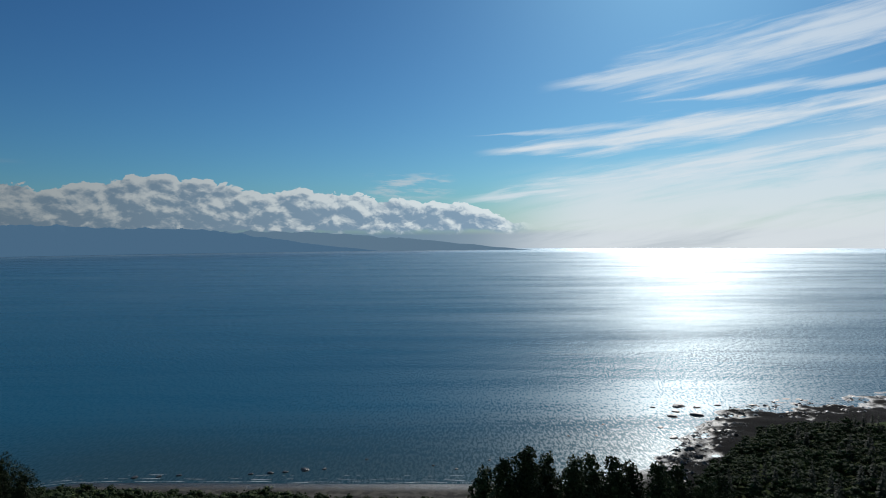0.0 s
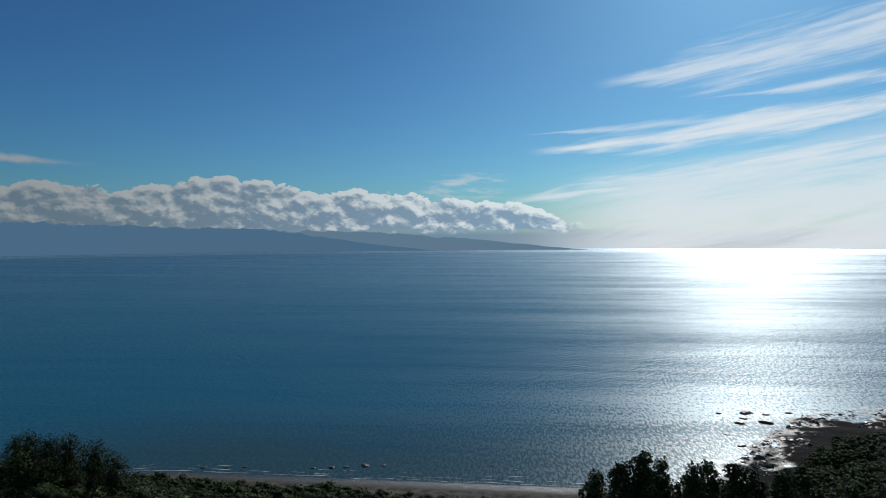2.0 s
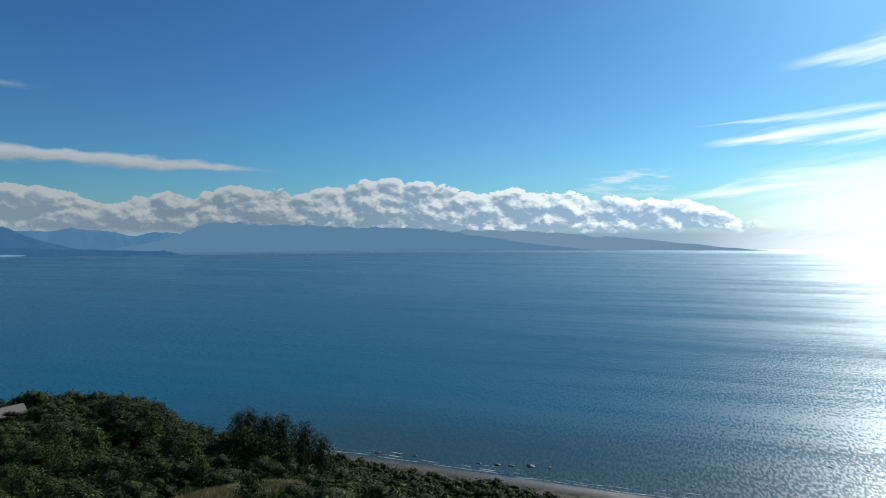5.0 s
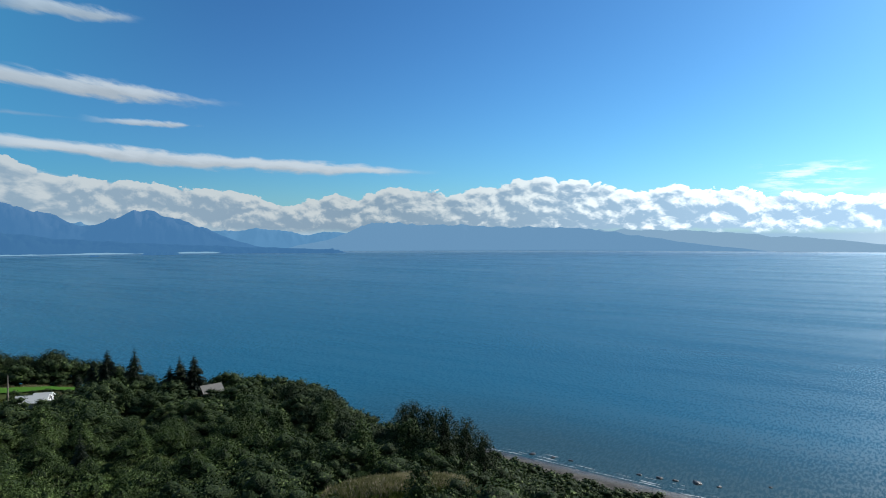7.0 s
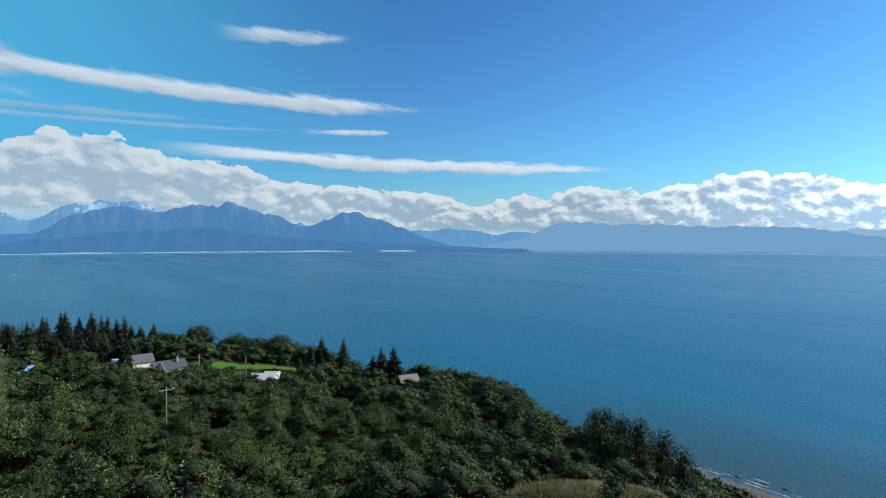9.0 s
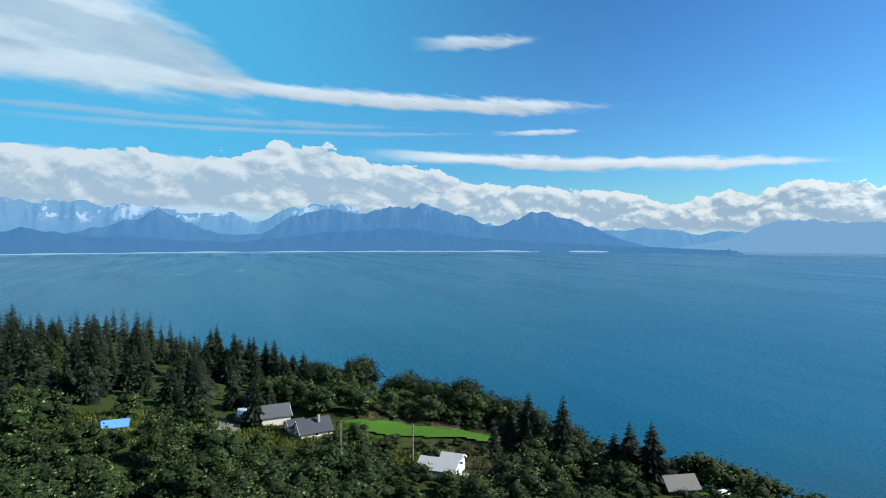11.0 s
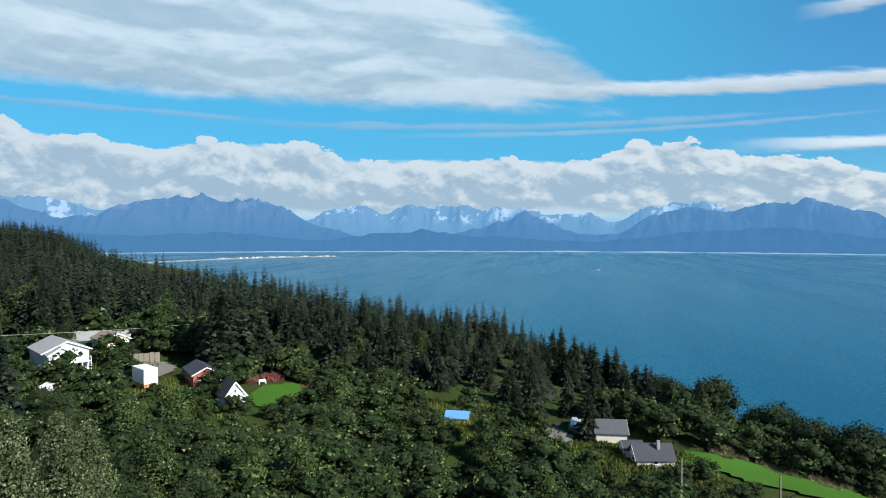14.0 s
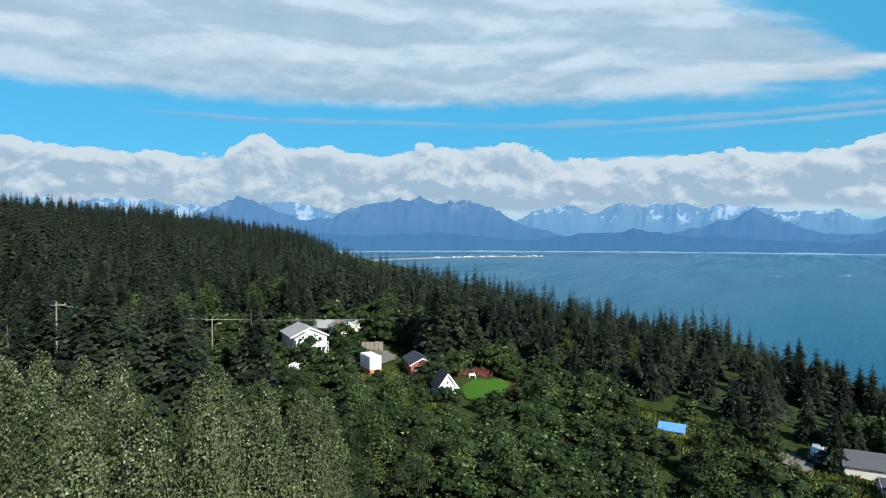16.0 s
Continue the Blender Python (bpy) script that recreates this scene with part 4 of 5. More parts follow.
for i in range(22):
    x = -124 + i * 2.4 + rng.random() * 1.5
    y = float(edge(x)) - 9 + 12 * rng.random()
    k = 0.75 + 0.4 * rng.random()
    ob = copy_thing(rim_tree, Matrix())
    ob.matrix_basis = pose(x, y, ground_z(x, y) - 0.4, 0, 0, i * 67) @ Matrix.Diagonal((k, k, k * 0.9, 1))
    tagged(ob, group="trees along the rim")
# dark-leaved copies whose colour stands in for the shade on this slope
for i, (x, y, k) in enumerate(((-122, -8, 0.95), (-127, -13, 1.05), (-119, -15, 1.0), (-132, -8, 0.9), (-125, -21, 1.1), (-134, -17, 1.0), (-139, -11, 0.9), (-131, -26, 1.05), (-141, -22, 0.95), (-117, -24, 1.1),
                               (-146, -28, 0.9), (-138, -31, 0.95), (-148, -17, 0.55), (-154, -31, 0.6), (-113, -17, 1.0), (-144, -37, 0.9), (-160, -54, 0.40), (-157, -59, 0.5), (-153, -48, 0.75), (-150, -42, 0.8), (-160, -33, 0.4),)):
    ob = copy_thing(rim_tree, Matrix())
    ob.matrix_basis = pose(x, y, ground_z(x, y) - 0.4, 0, 0, i * 53) @ Matrix.Diagonal((k, k, k, 1))
    tagged(ob, "broad-crowned alder below the white houses, coloured dark for the shaded slope", group="dark alders below the houses")

# ---- light green trees among the spruces behind the houses
for x, y, k in ((-118, -66, 1.25), (-114, -70, 1.3), (-122, -73, 1.2), (-110, -64, 1.1), (-158, -86, 1.2), (-166, -88, 1.3), (-151, -91, 1.25), (-176, -84, 1.15), (-186, -86, 1.3), (-143, -82, 1.1), (-192, -58, 1.2),
                (-205, -66, 1.3), (-178, -68, 0.8), (-160, -75, 0.8), (-190, -46, 1.2), (-201, -44, 1.2), (-212, -20, 1.1), (-224, -8, 1.1)):
    ob = copy_thing(tall_alders[n_ % 2], Matrix())
    ob.matrix_basis = pose(x, y, ground_z(x, y) - 0.3, 0, 0, x * 31 % 360) @ Matrix.Diagonal((k * 1.2, k * 1.2, k, 1))
    tagged(ob, "light green birch among dark spruces", group="birches among the spruces")
    n_ += 1


# ---------------------------------------------------------------- open ground
def drape(name, blobs, mat, label, category, lift=0.16, step=0.8):
    """A patch of ground laid over the slope: the union of ellipses (x, y, rx, ry, turn)."""
    xs = [b[0] for b in blobs]
    ys = [b[1] for b in blobs]
    reach = max(max(b[2], b[3]) for b in blobs)
    x0, x1, y0, y1 = min(xs) - reach, max(xs) + reach, min(ys) - reach, max(ys) + reach
    nx, ny = int((x1 - x0) / step) + 1, int((y1 - y0) / step) + 1

    def inside(x, y):
        wob = 1 + 0.22 * noise.noise((x / 2.5, y / 2.5, 2.0))
        for bx, by, rx, ry, turn in blobs:
            c, s = math.cos(radians(turn)), math.sin(radians(turn))
            u, v_ = (x - bx) * c + (y - by) * s, -(x - bx) * s + (y - by) * c
            if (u / rx) ** 2 + (v_ / ry) ** 2 < wob:
                return True
        return False
    ids, vs, fs = {}, [], []

    def vert(i, j):
        if (i, j) not in ids:
            x, y = x0 + i * step, y0 + j * step
            # the coarse ground under it is flatter than its own height rule: take the highest of the near samples
            z = max(ground_z(x + a, y + b) for a, b in ((0, 0), (2, 0), (-2, 0), (0, 2), (0, -2)))
            ids[i, j] = len(vs)
            vs.append((x, y, z + lift))
        return ids[i, j]
    for i in range(nx):
        for j in range(ny):
            if inside(x0 + (i + 0.5) * step, y0 + (j + 0.5) * step):
                fs.append((vert(i, j), vert(i + 1, j), vert(i + 1, j + 1), vert(i, j + 1)))
    return tagged(link_mesh(name, vs, fs, mat, None, True), label, category, kind="structure")


GRAVEL = plain("worn_gravel", (0.115, 0.105, 0.088), 0.95, vary=0.25, scale=0.8, bump=0.5)
drape("lawn_1", ((-178, 50, 3.2, 5, 0), (-177.5, 57, 3.6, 6, 0), (-176, 65, 3.2, 7, 0), (-174, 73, 2.4, 5, 0)), LAWN, "bright green mown lawn beside the slate-roofed house", "lawn")
drape("lawn_2", ((-175, -22, 5.5, 4, 20), (-180, -21, 3.5, 3, 0)), LAWN, "bright green lawn beside the white chapel-like cottage", "lawn")
drape("lawn_3", ((-176, 32, 3, 2.2, 40),), LAWN, "small strip of lawn beside the drive", "lawn")
drape("lawn_4", ((-141, 99, 3.4, 3, 0),), LAWN, "small lawn beside the grey cabin", "lawn")
drape("drive", ((-183, 27, 3.2, 2.0, 20), (-187, 30, 2.2, 1.6, 0)), GRAVEL, "pale gravel drive beside the slate-roofed house", "drive")
drape("yard", ((-169, -52, 6, 4, 30), (-179, -50, 5, 4, 10)), GRAVEL, "worn gravel yard among the white houses", "yard")


def box(bm, x0, y0, z0, x1, y1, z1):
    m = Matrix.Translation(((x0 + x1) / 2, (y0 + y1) / 2, (z0 + z1) / 2)) @ Matrix.Diagonal((x1 - x0, y1 - y0, z1 - z0, 1))
    bmesh.ops.create_cube(bm, size=1, matrix=m)
    return bm


def boxed(name, b, mat, parent, label="", bevel=0.0):
    bm = box(bmesh.new(), *b)
    if bevel:
        bmesh.ops.bevel(bm, geom=bm.edges[:], offset=bevel, segments=2, affect="EDGES")
    return part(name, bm, mat, parent, label)


def rod_mesh(a, b, r0, r1=None, sides=8):
    bm = bmesh.new()
    a, b = Vector(a), Vector(b)
    bmesh.ops.create_cone(bm, cap_ends=True, segments=sides, radius1=r0, radius2=r0 if r1 is None else r1, depth=(b - a).length,
                          matrix=Matrix.Translation((a + b) / 2) @ (b - a).to_track_quat("Z", "Y").to_matrix().to_4x4())
    return bm


def clad(name, colour, pitch, depth=0.5, rough=0.65, vary=0.1):
    """Boards or shingle courses: dark lines every pitch metres up the wall, with grain."""
    def build(n):
        pos = place(n)
        z = n.node("ShaderNodeSeparateXYZ", Vector=pos).outputs[2]
        groove = n.step(n.m("FRACT", n.m("DIVIDE", z, pitch)), 0.0, 0.16)
        big, fine = n.noise(pos, 0.9, 5.0), n.noise(pos, 9.0, 4.0)
        k = n.add(n.mul(big, 0.6), n.mul(fine, 0.4))
        shade = n.mix(k, tuple(c * (1 - vary * 2) for c in colour), tuple(min(0.92, c * (1 + vary)) for c in colour))
        return principled(n, shade, rough, 0.0, n.add(groove, n.mul(fine, 0.2)), depth, 0.02)
    return material(name, build)


WHITE_WALL = clad("white_painted_boards", (0.52, 0.54, 0.55), 0.18)
BEIGE_WALL = clad("beige_boards", (0.56, 0.51, 0.43), 0.2)
CREAM_WALL = clad("cream_boards", (0.66, 0.60, 0.46), 0.2)
BROWN_WALL = clad("brown_boards", (0.14, 0.085, 0.05), 0.22, vary=0.25)
RED_WALL = clad("red_brick_wall", (0.26, 0.085, 0.05), 0.08, vary=0.25)
SLATE = clad("charcoal_shingles", (0.030, 0.035, 0.044), 0.16, 0.6, 0.75, 0.2)
GREY_ROOF = clad("grey_weathered_roof", (0.27, 0.27, 0.26), 0.2, 0.4, 0.7, 0.16)
PALE_ROOF = clad("pale_metal_roof", (0.36, 0.36, 0.35), 0.4, 0.3, 0.5, 0.12)
BLUE_ROOF = clad("blue_tarpaulin_roof", (0.10, 0.27, 0.58), 0.6, 0.3, 0.45, 0.12)
GREEN_ROOF = clad("green_metal_roof", (0.07, 0.105, 0.10), 0.4, 0.3, 0.7, 0.12)
DARK_ROOF = clad("dark_grey_roof", (0.065, 0.07, 0.076), 0.2, 0.4, 0.8, 0.16)
TRIM = plain("white_trim", (0.60, 0.61, 0.61), 0.5, vary=0.06)
RUST = plain("rusty_orange_steel", (0.42, 0.17, 0.05), 0.8, vary=0.4, scale=2.0)
STONE = plain("grey_fieldstone", (0.24, 0.22, 0.20), 0.9, vary=0.45, scale=3.0, bump=0.8)
WOOD = plain("weathered_pole_wood", (0.15, 0.13, 0.105), 0.85, vary=0.25, scale=2.5, bump=0.4)
STEEL = plain("galvanised_steel", (0.45, 0.46, 0.47), 0.4, 0.8, vary=0.12)
RUBBER = plain("black_rubber", (0.02, 0.02, 0.02), 0.85, vary=0.2)
CABLE = plain("pale_cable", (0.20, 0.20, 0.19), 0.6, vary=0.1)
GLASS = material("dark_window_glass", lambda n: principled(n, (0.015, 0.02, 0.025), 0.06, 0.0, spec=0.6))


def toward(x, y, turn=0.0):
    """Degrees about z that turn a thing's front (its -y side) to the drone's later station."""
    return math.degrees(math.atan2(-78 - x, -(30 - y))) + turn


def window(parent, x, y, z, wide, high, face="front"):
    """A framed pane on the -y wall (front) or the +x wall (side)."""
    def b(x0, y0, z0, x1, y1, z1):
        return (x0, y0, z0, x1, y1, z1) if face == "front" else (-y1, x0, z0, -y0, x1, z1)
    fr = bmesh.new()
    t = 0.11
    for q_ in ((x - wide / 2, y - 0.07, z, x - wide / 2 + t, y - 0.003, z + high), (x + wide / 2 - t, y - 0.07, z, x + wide / 2, y - 0.003, z + high),
               (x - wide / 2 + t, y - 0.07, z, x + wide / 2 - t, y - 0.003, z + t), (x - wide / 2 + t, y - 0.07, z + high - t, x + wide / 2 - t, y - 0.003, z + high)):
        box(fr, *b(*q_))
    ob = part("window", fr, TRIM, parent, "white framed window")
    boxed("pane", b(x - wide / 2 + t, y - 0.035, z + t, x + wide / 2 - t, y - 0.004, z + high - t), GLASS, ob, "dark glass")
    boxed("sill", b(x - wide / 2 - 0.06, y - 0.13, z - 0.07, x + wide / 2 + 0.06, y - 0.003, z - 0.003), TRIM, ob)
    return ob


def gable(parent, w, d, h, rise, wall, roof, at=(0, 0, 0), over=0.4, thick=0.16, fascia=True, sunk=1.6):
    """Walls with two gables (ridge along y) and two roof slopes."""
    ax, ay, az = at
    bm = bmesh.new()
    outline = ((-w / 2, -sunk), (w / 2, -sunk), (w / 2, h), (0, h + rise), (-w / 2, h))
    front = [bm.verts.new((ax + x, ay - d / 2, az + z)) for x, z in outline]
    back = [bm.verts.new((ax + x, ay + d / 2, az + z)) for x, z in outline]
    bm.faces.new(front)
    bm.faces.new(back[::-1])
    for i in range(5):
        j = (i + 1) % 5
        bm.faces.new((front[j], front[i], back[i], back[j]))
    bmesh.ops.recalc_face_normals(bm, faces=bm.faces[:])
    part("wall", bm, wall, parent)
    slope = rise / (w / 2)
    for sgn in (-1, 1):
        bm = bmesh.new()
        x1 = sgn * (w / 2 + over)
        z1 = h - over * slope
        quad = [(0, h + rise), (x1, z1)]
        pts = [(quad[0][0], quad[0][1] + 0.004), (x1, z1 + 0.004), (x1, z1 + thick), (0, h + rise + thick * 1.25)]
        f_ = [bm.verts.new((ax + x, ay - d / 2 - over, az + z)) for x, z in pts]
        b_ = [bm.verts.new((ax + x, ay + d / 2 + over, az + z)) for x, z in pts]
        bm.faces.new(f_)
        bm.faces.new(b_[::-1])
        for i in range(4):
            bm.faces.new((f_[(i + 1) % 4], f_[i], b_[i], b_[(i + 1) % 4]))
        bmesh.ops.recalc_face_normals(bm, faces=bm.faces[:])
        ob = part("roof_slope", bm, roof, parent)
        if fascia:
            bm = bmesh.new()
            p0, p1 = Vector((ax, ay - d / 2 - over - 0.03, az + h + rise + thick * 0.4)), Vector((ax + x1, ay - d / 2 - over - 0.03, az + z1 + thick * 0.3))
            m = (p1 - p0).to_track_quat("X", "Z").to_matrix().to_4x4()
            bmesh.ops.create_cube(bm, size=1, matrix=Matrix.Translation((p0 + p1) / 2) @ m @ Matrix.Diagonal(((p1 - p0).length, 0.05, 0.26, 1)))
            part("fascia", bm, TRIM, parent, "white bargeboard")


def stand(name, x, y, turn, label, category, lift=0.0, size=1.0):
    root = new(name)
    root.matrix_basis = pose(x, y, ground_z(x, y) + lift, 0, 0, toward(x, y, turn)) @ Matrix.Diagonal((size, size, size, 1))
    return tagged(root, label, category)


# ---- slate-roofed house by the long lawn
h1 = stand("house", -175.5, 39.6, 0, "beige house with charcoal shingle roof beside a lawn", "house", -0.2, size=0.60)
gable(h1, 7.0, 9.5, 2.1, 2.9, BEIGE_WALL, SLATE, (0, 3.0, 0), 0.5)
h1.matrix_basis = h1.matrix_basis @ Matrix.Rotation(radians(-72), 4, "Z")
gable(h1, 5.0, 5.0, 2.5, 1.5, BEIGE_WALL, SLATE, (-5.2, -0.5, 0), 0.4)
boxed("stone_base", (-3.56, -1.82, -1.5, 3.56, 7.82, 0.7), STONE, h1, "grey stone footing")
window(h1, 0.4, -1.75, 0.9, 1.8, 1.0)
window(h1, -1.9, -1.75, 0.9, 0.8, 1.0)
window(h1, 3.0, -3.5, 0.85, 1.2, 1.0, "side")
window(h1, -5.2, -3.0, 1.0, 1.4, 1.0)
boxed("chimney", (1.0, 4.0, 4.0, 1.7, 4.7, 6.2), STONE, h1)
h2 = stand("garage", -185, 35.6, 98, "garage with plain grey roof behind the slate house", "garage", 0.2, size=0.6)
gable(h2, 7.5, 8.5, 2.3, 2.6, BEIGE_WALL, DARK_ROOF, over=0.5)
boxed("garage_door", (-2.4, -4.31, 0, 2.4, -4.253, 2.2), TRIM, h2)
# ---- blue-roofed shed
h3 = stand("shed", -181, 9.8, 80, "small shed under a bright blue roof", "shed", -0.9, size=0.8)
gable(h3, 3.6, 4.6, 1.9, 0.9, BROWN_WALL, BLUE_ROOF, over=0.35, fascia=False)
boxed("door", (-0.45, -2.36, 0, 0.45, -2.303, 1.75), WOOD, h3)
# ---- pale-roofed bungalow
h4 = stand("bungalow", -156, 58, 70, "low bungalow with pale weathered metal roofs", "house", size=0.72)
gable(h4, 6.0, 8.0, 2.4, 1.4, WHITE_WALL, PALE_ROOF, over=0.5)
gable(h4, 4.2, 4.4, 2.2, 1.1, WHITE_WALL, PALE_ROOF, (5.0, -1.2, 0), 0.4)
window(h4, 0.0, -4.0, 1.0, 1.5, 1.0)
window(h4, 5.0, -3.4, 1.0, 1.2, 0.9)
boxed("deck", (-3.0, -6.4, -1.0, 3.0, -4.53, 0.15), WOOD, h4)
h5 = stand("outbuilding", -163, 91, 75, "low outbuilding with pale roof near the rim", "shed", size=0.8)
gable(h5, 4.0, 6.0, 2.1, 0.9, CREAM_WALL, PALE_ROOF)
window(h5, 0.0, -3.0, 0.9, 1.0, 0.8)
h6 = stand("cabin", -144.5, 94, -58, "brown cabin with grey shingle roof among spruces", "cabin", size=0.8)
gable(h6, 4.4, 6.0, 2.0, 1.7, BROWN_WALL, clad("grey_cabin_shingles", (0.13, 0.125, 0.115), 0.2, 0.5, 0.8, 0.2), over=0.5, fascia=False)
window(h6, 0.0, -3.0, 0.8, 1.2, 0.9)
window(h6, 0.8, -2.2, 0.8, 1.0, 0.8, "side")


def picnic_table(x, y, turn):
    root = stand("picnic_table", x, y, turn, "pale wooden picnic table on the small lawn", "table", 0.15)
    boxed("tabletop", (-0.9, -0.38, 0.68, 0.9, 0.38, 0.75), TRIM, root)
    for s in (-1, 1):
        boxed("bench", (-0.9, s * 0.78 - 0.14, 0.40, 0.9, s * 0.78 + 0.14, 0.45), TRIM, root)
        boxed("leg", (s * 0.6 - 0.05, -0.8, -0.2, s * 0.6 + 0.05, 0.8, 0.40), WOOD, root)
        boxed("post", (s * 0.6 - 0.04, -0.1, 0.40, s * 0.6 + 0.04, 0.1, 0.68), WOOD, root)
    return tagged(root, group="picnic tables")


picnic_table(-140, 98, 10)
picnic_table(-142, 100.5, 60)

# ---- white chapel-like cottage, brick house and chimney
h7 = stand("cottage", -168, -26, 18, "small white cottage with steep gable and dark roof", "cottage", 1.1, size=0.86)
gable(h7, 3.9, 4.6, 1.5, 2.6, WHITE_WALL, SLATE, over=0.35)
window(h7, 0.0, -2.3, 2.0, 0.55, 0.8)
bm = bmesh.new()
for x0, y0, z0, x1, y1, z1 in ((-1.75, -4.0, 1.25, 1.75, -2.33, 1.37),):
    box(bm, x0, y0, z0, x1, y1, z1)
part("porch_roof", bm, TRIM, h7, "white flat porch roof")
for s in (-1.6, -0.5, 0.5, 1.6):
    boxed("porch_post", (s - 0.06, -3.9, -1.2, s + 0.06, -3.78, 1.25), TRIM, h7)
boxed("porch_floor", (-1.75, -4.0, -1.0, 1.75, -2.31, -0.05), TRIM, h7)
boxed("door", (-0.45, -2.36, -0.04, 0.45, -2.303, 1.2), BROWN_WALL, h7)
h8 = stand("brick_house", -176, -37, 12, "red brick house with white bargeboards and dark roof", "house", 0.9, size=0.70)
gable(h8, 6.2, 11.0, 2.3, 1.5, RED_WALL, SLATE, over=0.55)
window(h8, -1.5, -5.5, 0.7, 1.1, 1.1)
window(h8, 1.6, -5.5, 0.7, 0.9, 1.1)
boxed("door", (-0.35, -5.56, -0.5, 0.5, -5.503, 1.6), TRIM, h8)
bm = bmesh.new()
for x0, z0 in ((-1.9, 1.9),):
    v0 = [bm.verts.new(p) for p in ((-2.1, -6.5, 1.9), (1.4, -6.5, 1.9), (-0.35, -6.5, 2.75), (-2.1, -5.52, 1.9), (1.4, -5.52, 1.9), (-0.35, -5.52, 2.75))]
    for f in ((0, 1, 2), (3, 5, 4), (0, 2, 5, 3), (1, 4, 5, 2), (0, 3, 4, 1)):
        bm.faces.new([v0[i] for i in f])
part("porch_roof", bm, plain("faded_red_paint", (0.36, 0.10, 0.09), 0.7), h8, "faded red porch gable")
bm = bmesh.new()
for i in range(9):
    s = 0.95 - 0.035 * i
    for j in range(3):
        k = rng.random() * 0.12
        box(bm, 3.5 + j * 0.62 - k * 0.3, -5.6 - s * 0.5 - k, -0.9 + i * 0.55, 3.5 + j * 0.62 + 0.60, -5.0 + s * 0.4 + k, -0.9 + i * 0.55 + 0.53)
part("chimney", bm, STONE, h8, "tall grey fieldstone chimney")
boxed("chimney_cap", (3.4, -6.2, 4.08, 5.45, -4.5, 4.25), STONE, h8)
annex = stand("annex", -174, -31.5, 12, "small white-roofed annex behind the cottage", "shed", 0.4)
gable(annex, 3.0, 3.6, 1.9, 0.7, WHITE_WALL, TRIM)
window(annex, 0.0, -1.8, 0.9, 0.8, 0.7)
# ---- trailer box
h9 = stand("storage_container", -170.5, -44.5, 22, "white box container with rusty orange lower edge", "container", 0.5, size=0.8)
bm = bmesh.new()
box(bm, -1.45, -3.2, 0.85, 1.45, 3.2, 4.1)
for i in range(14):
    box(bm, 1.452, -3.1 + i * 0.45, 0.95, 1.51, -2.87 + i * 0.45, 4.0)
    box(bm, -1.51, -3.1 + i * 0.45, 0.95, -1.452, -2.87 + i * 0.45, 4.0)
part("body", bm, TRIM, h9)
boxed("lower_edge", (-1.47, -3.22, 0.1, 1.47, 3.22, 0.846), RUST, h9, "rusty orange steel skirt")
for s in (-0.72, 0.72):
    boxed("door_leaf", (s - 0.66, -3.26, 0.95, s + 0.66, -3.203, 4.0), TRIM, h9)
    boxed("lock_bar", (s - 0.03, -3.32, 0.9, s + 0.03, -3.263, 4.05), STEEL, h9)
# ---- large white house and its neighbours
h10 = stand("white_house", -171, -63, 14, "large white two-storey house with grey roof", "house", 0.5, size=0.84)
gable(h10, 8.6, 11.0, 4.0, 1.9, WHITE_WALL, GREY_ROOF, over=0.5)
gable(h10, 4.6, 3.0, 3.8, 1.3, WHITE_WALL, GREY_ROOF, (-1.6, -6.6, 0), 0.35)
window(h10, 2.6, -5.5, 2.4, 0.9, 1.2)
window(h10, -1.6, -8.1, 2.3, 1.0, 1.1)
window(h10, 2.6, -5.5, 0.2, 1.2, 1.2)
boxed("door", (0.9, -5.56, 1.6, 1.7, -5.503, 3.5), GLASS, h10)
boxed("landing", (0.75, -7.6, 1.45, 4.2, -5.51, 1.56), TRIM, h10)
for x_ in (0.85, 2.4, 4.1):
    boxed("post", (x_ - 0.06, -7.55, -0.6, x_ + 0.06, -7.43, 2.5), TRIM, h10)
boxed("rail", (0.8, -7.56, 2.5, 4.2, -7.44, 2.6), TRIM, h10)
boxed("lean_to", (-4.0, -10.6, -1.2, 1.0, -8.13, 1.25), plain("pale_blue_panels", (0.55, 0.64, 0.70), 0.5), h10, "pale glazed lean-to")
h11 = stand("cream_house", -187, -66, 20, "cream house with low brown-grey gable roof", "house", 0.5, size=0.85)
gable(h11, 5.6, 8.0, 2.5, 1.4, CREAM_WALL, plain("brown_roof", (0.20, 0.15, 0.12), 0.8), over=0.45)
window(h11, 1.4, -4.0, 0.9, 0.9, 0.9)
h12 = stand("long_house", -192, -72, 70, "long white house with pale grey roof", "house", -2.2, size=0.85)
gable(h12, 7.5, 13.0, 3.2, 1.6, WHITE_WALL, GREY_ROOF, over=0.5)
window(h12, 0.0, -6.5, 1.4, 1.4, 1.0)
window(h12, -2.0, -3.75, 1.4, 1.4, 1.0, "side")
window(h12, 1.5, -3.75, 1.4, 1.4, 1.0, "side")
h13 = stand("hidden_house", -232, 28, 70, "house under a green metal roof among spruces", "house", -2.0)
gable(h13, 7.0, 9.0, 3.6, 2.0, BROWN_WALL, GREEN_ROOF, over=0.6, sunk=4)
window(h13, 0.0, -4.5, 1.4, 1.4, 1.0)


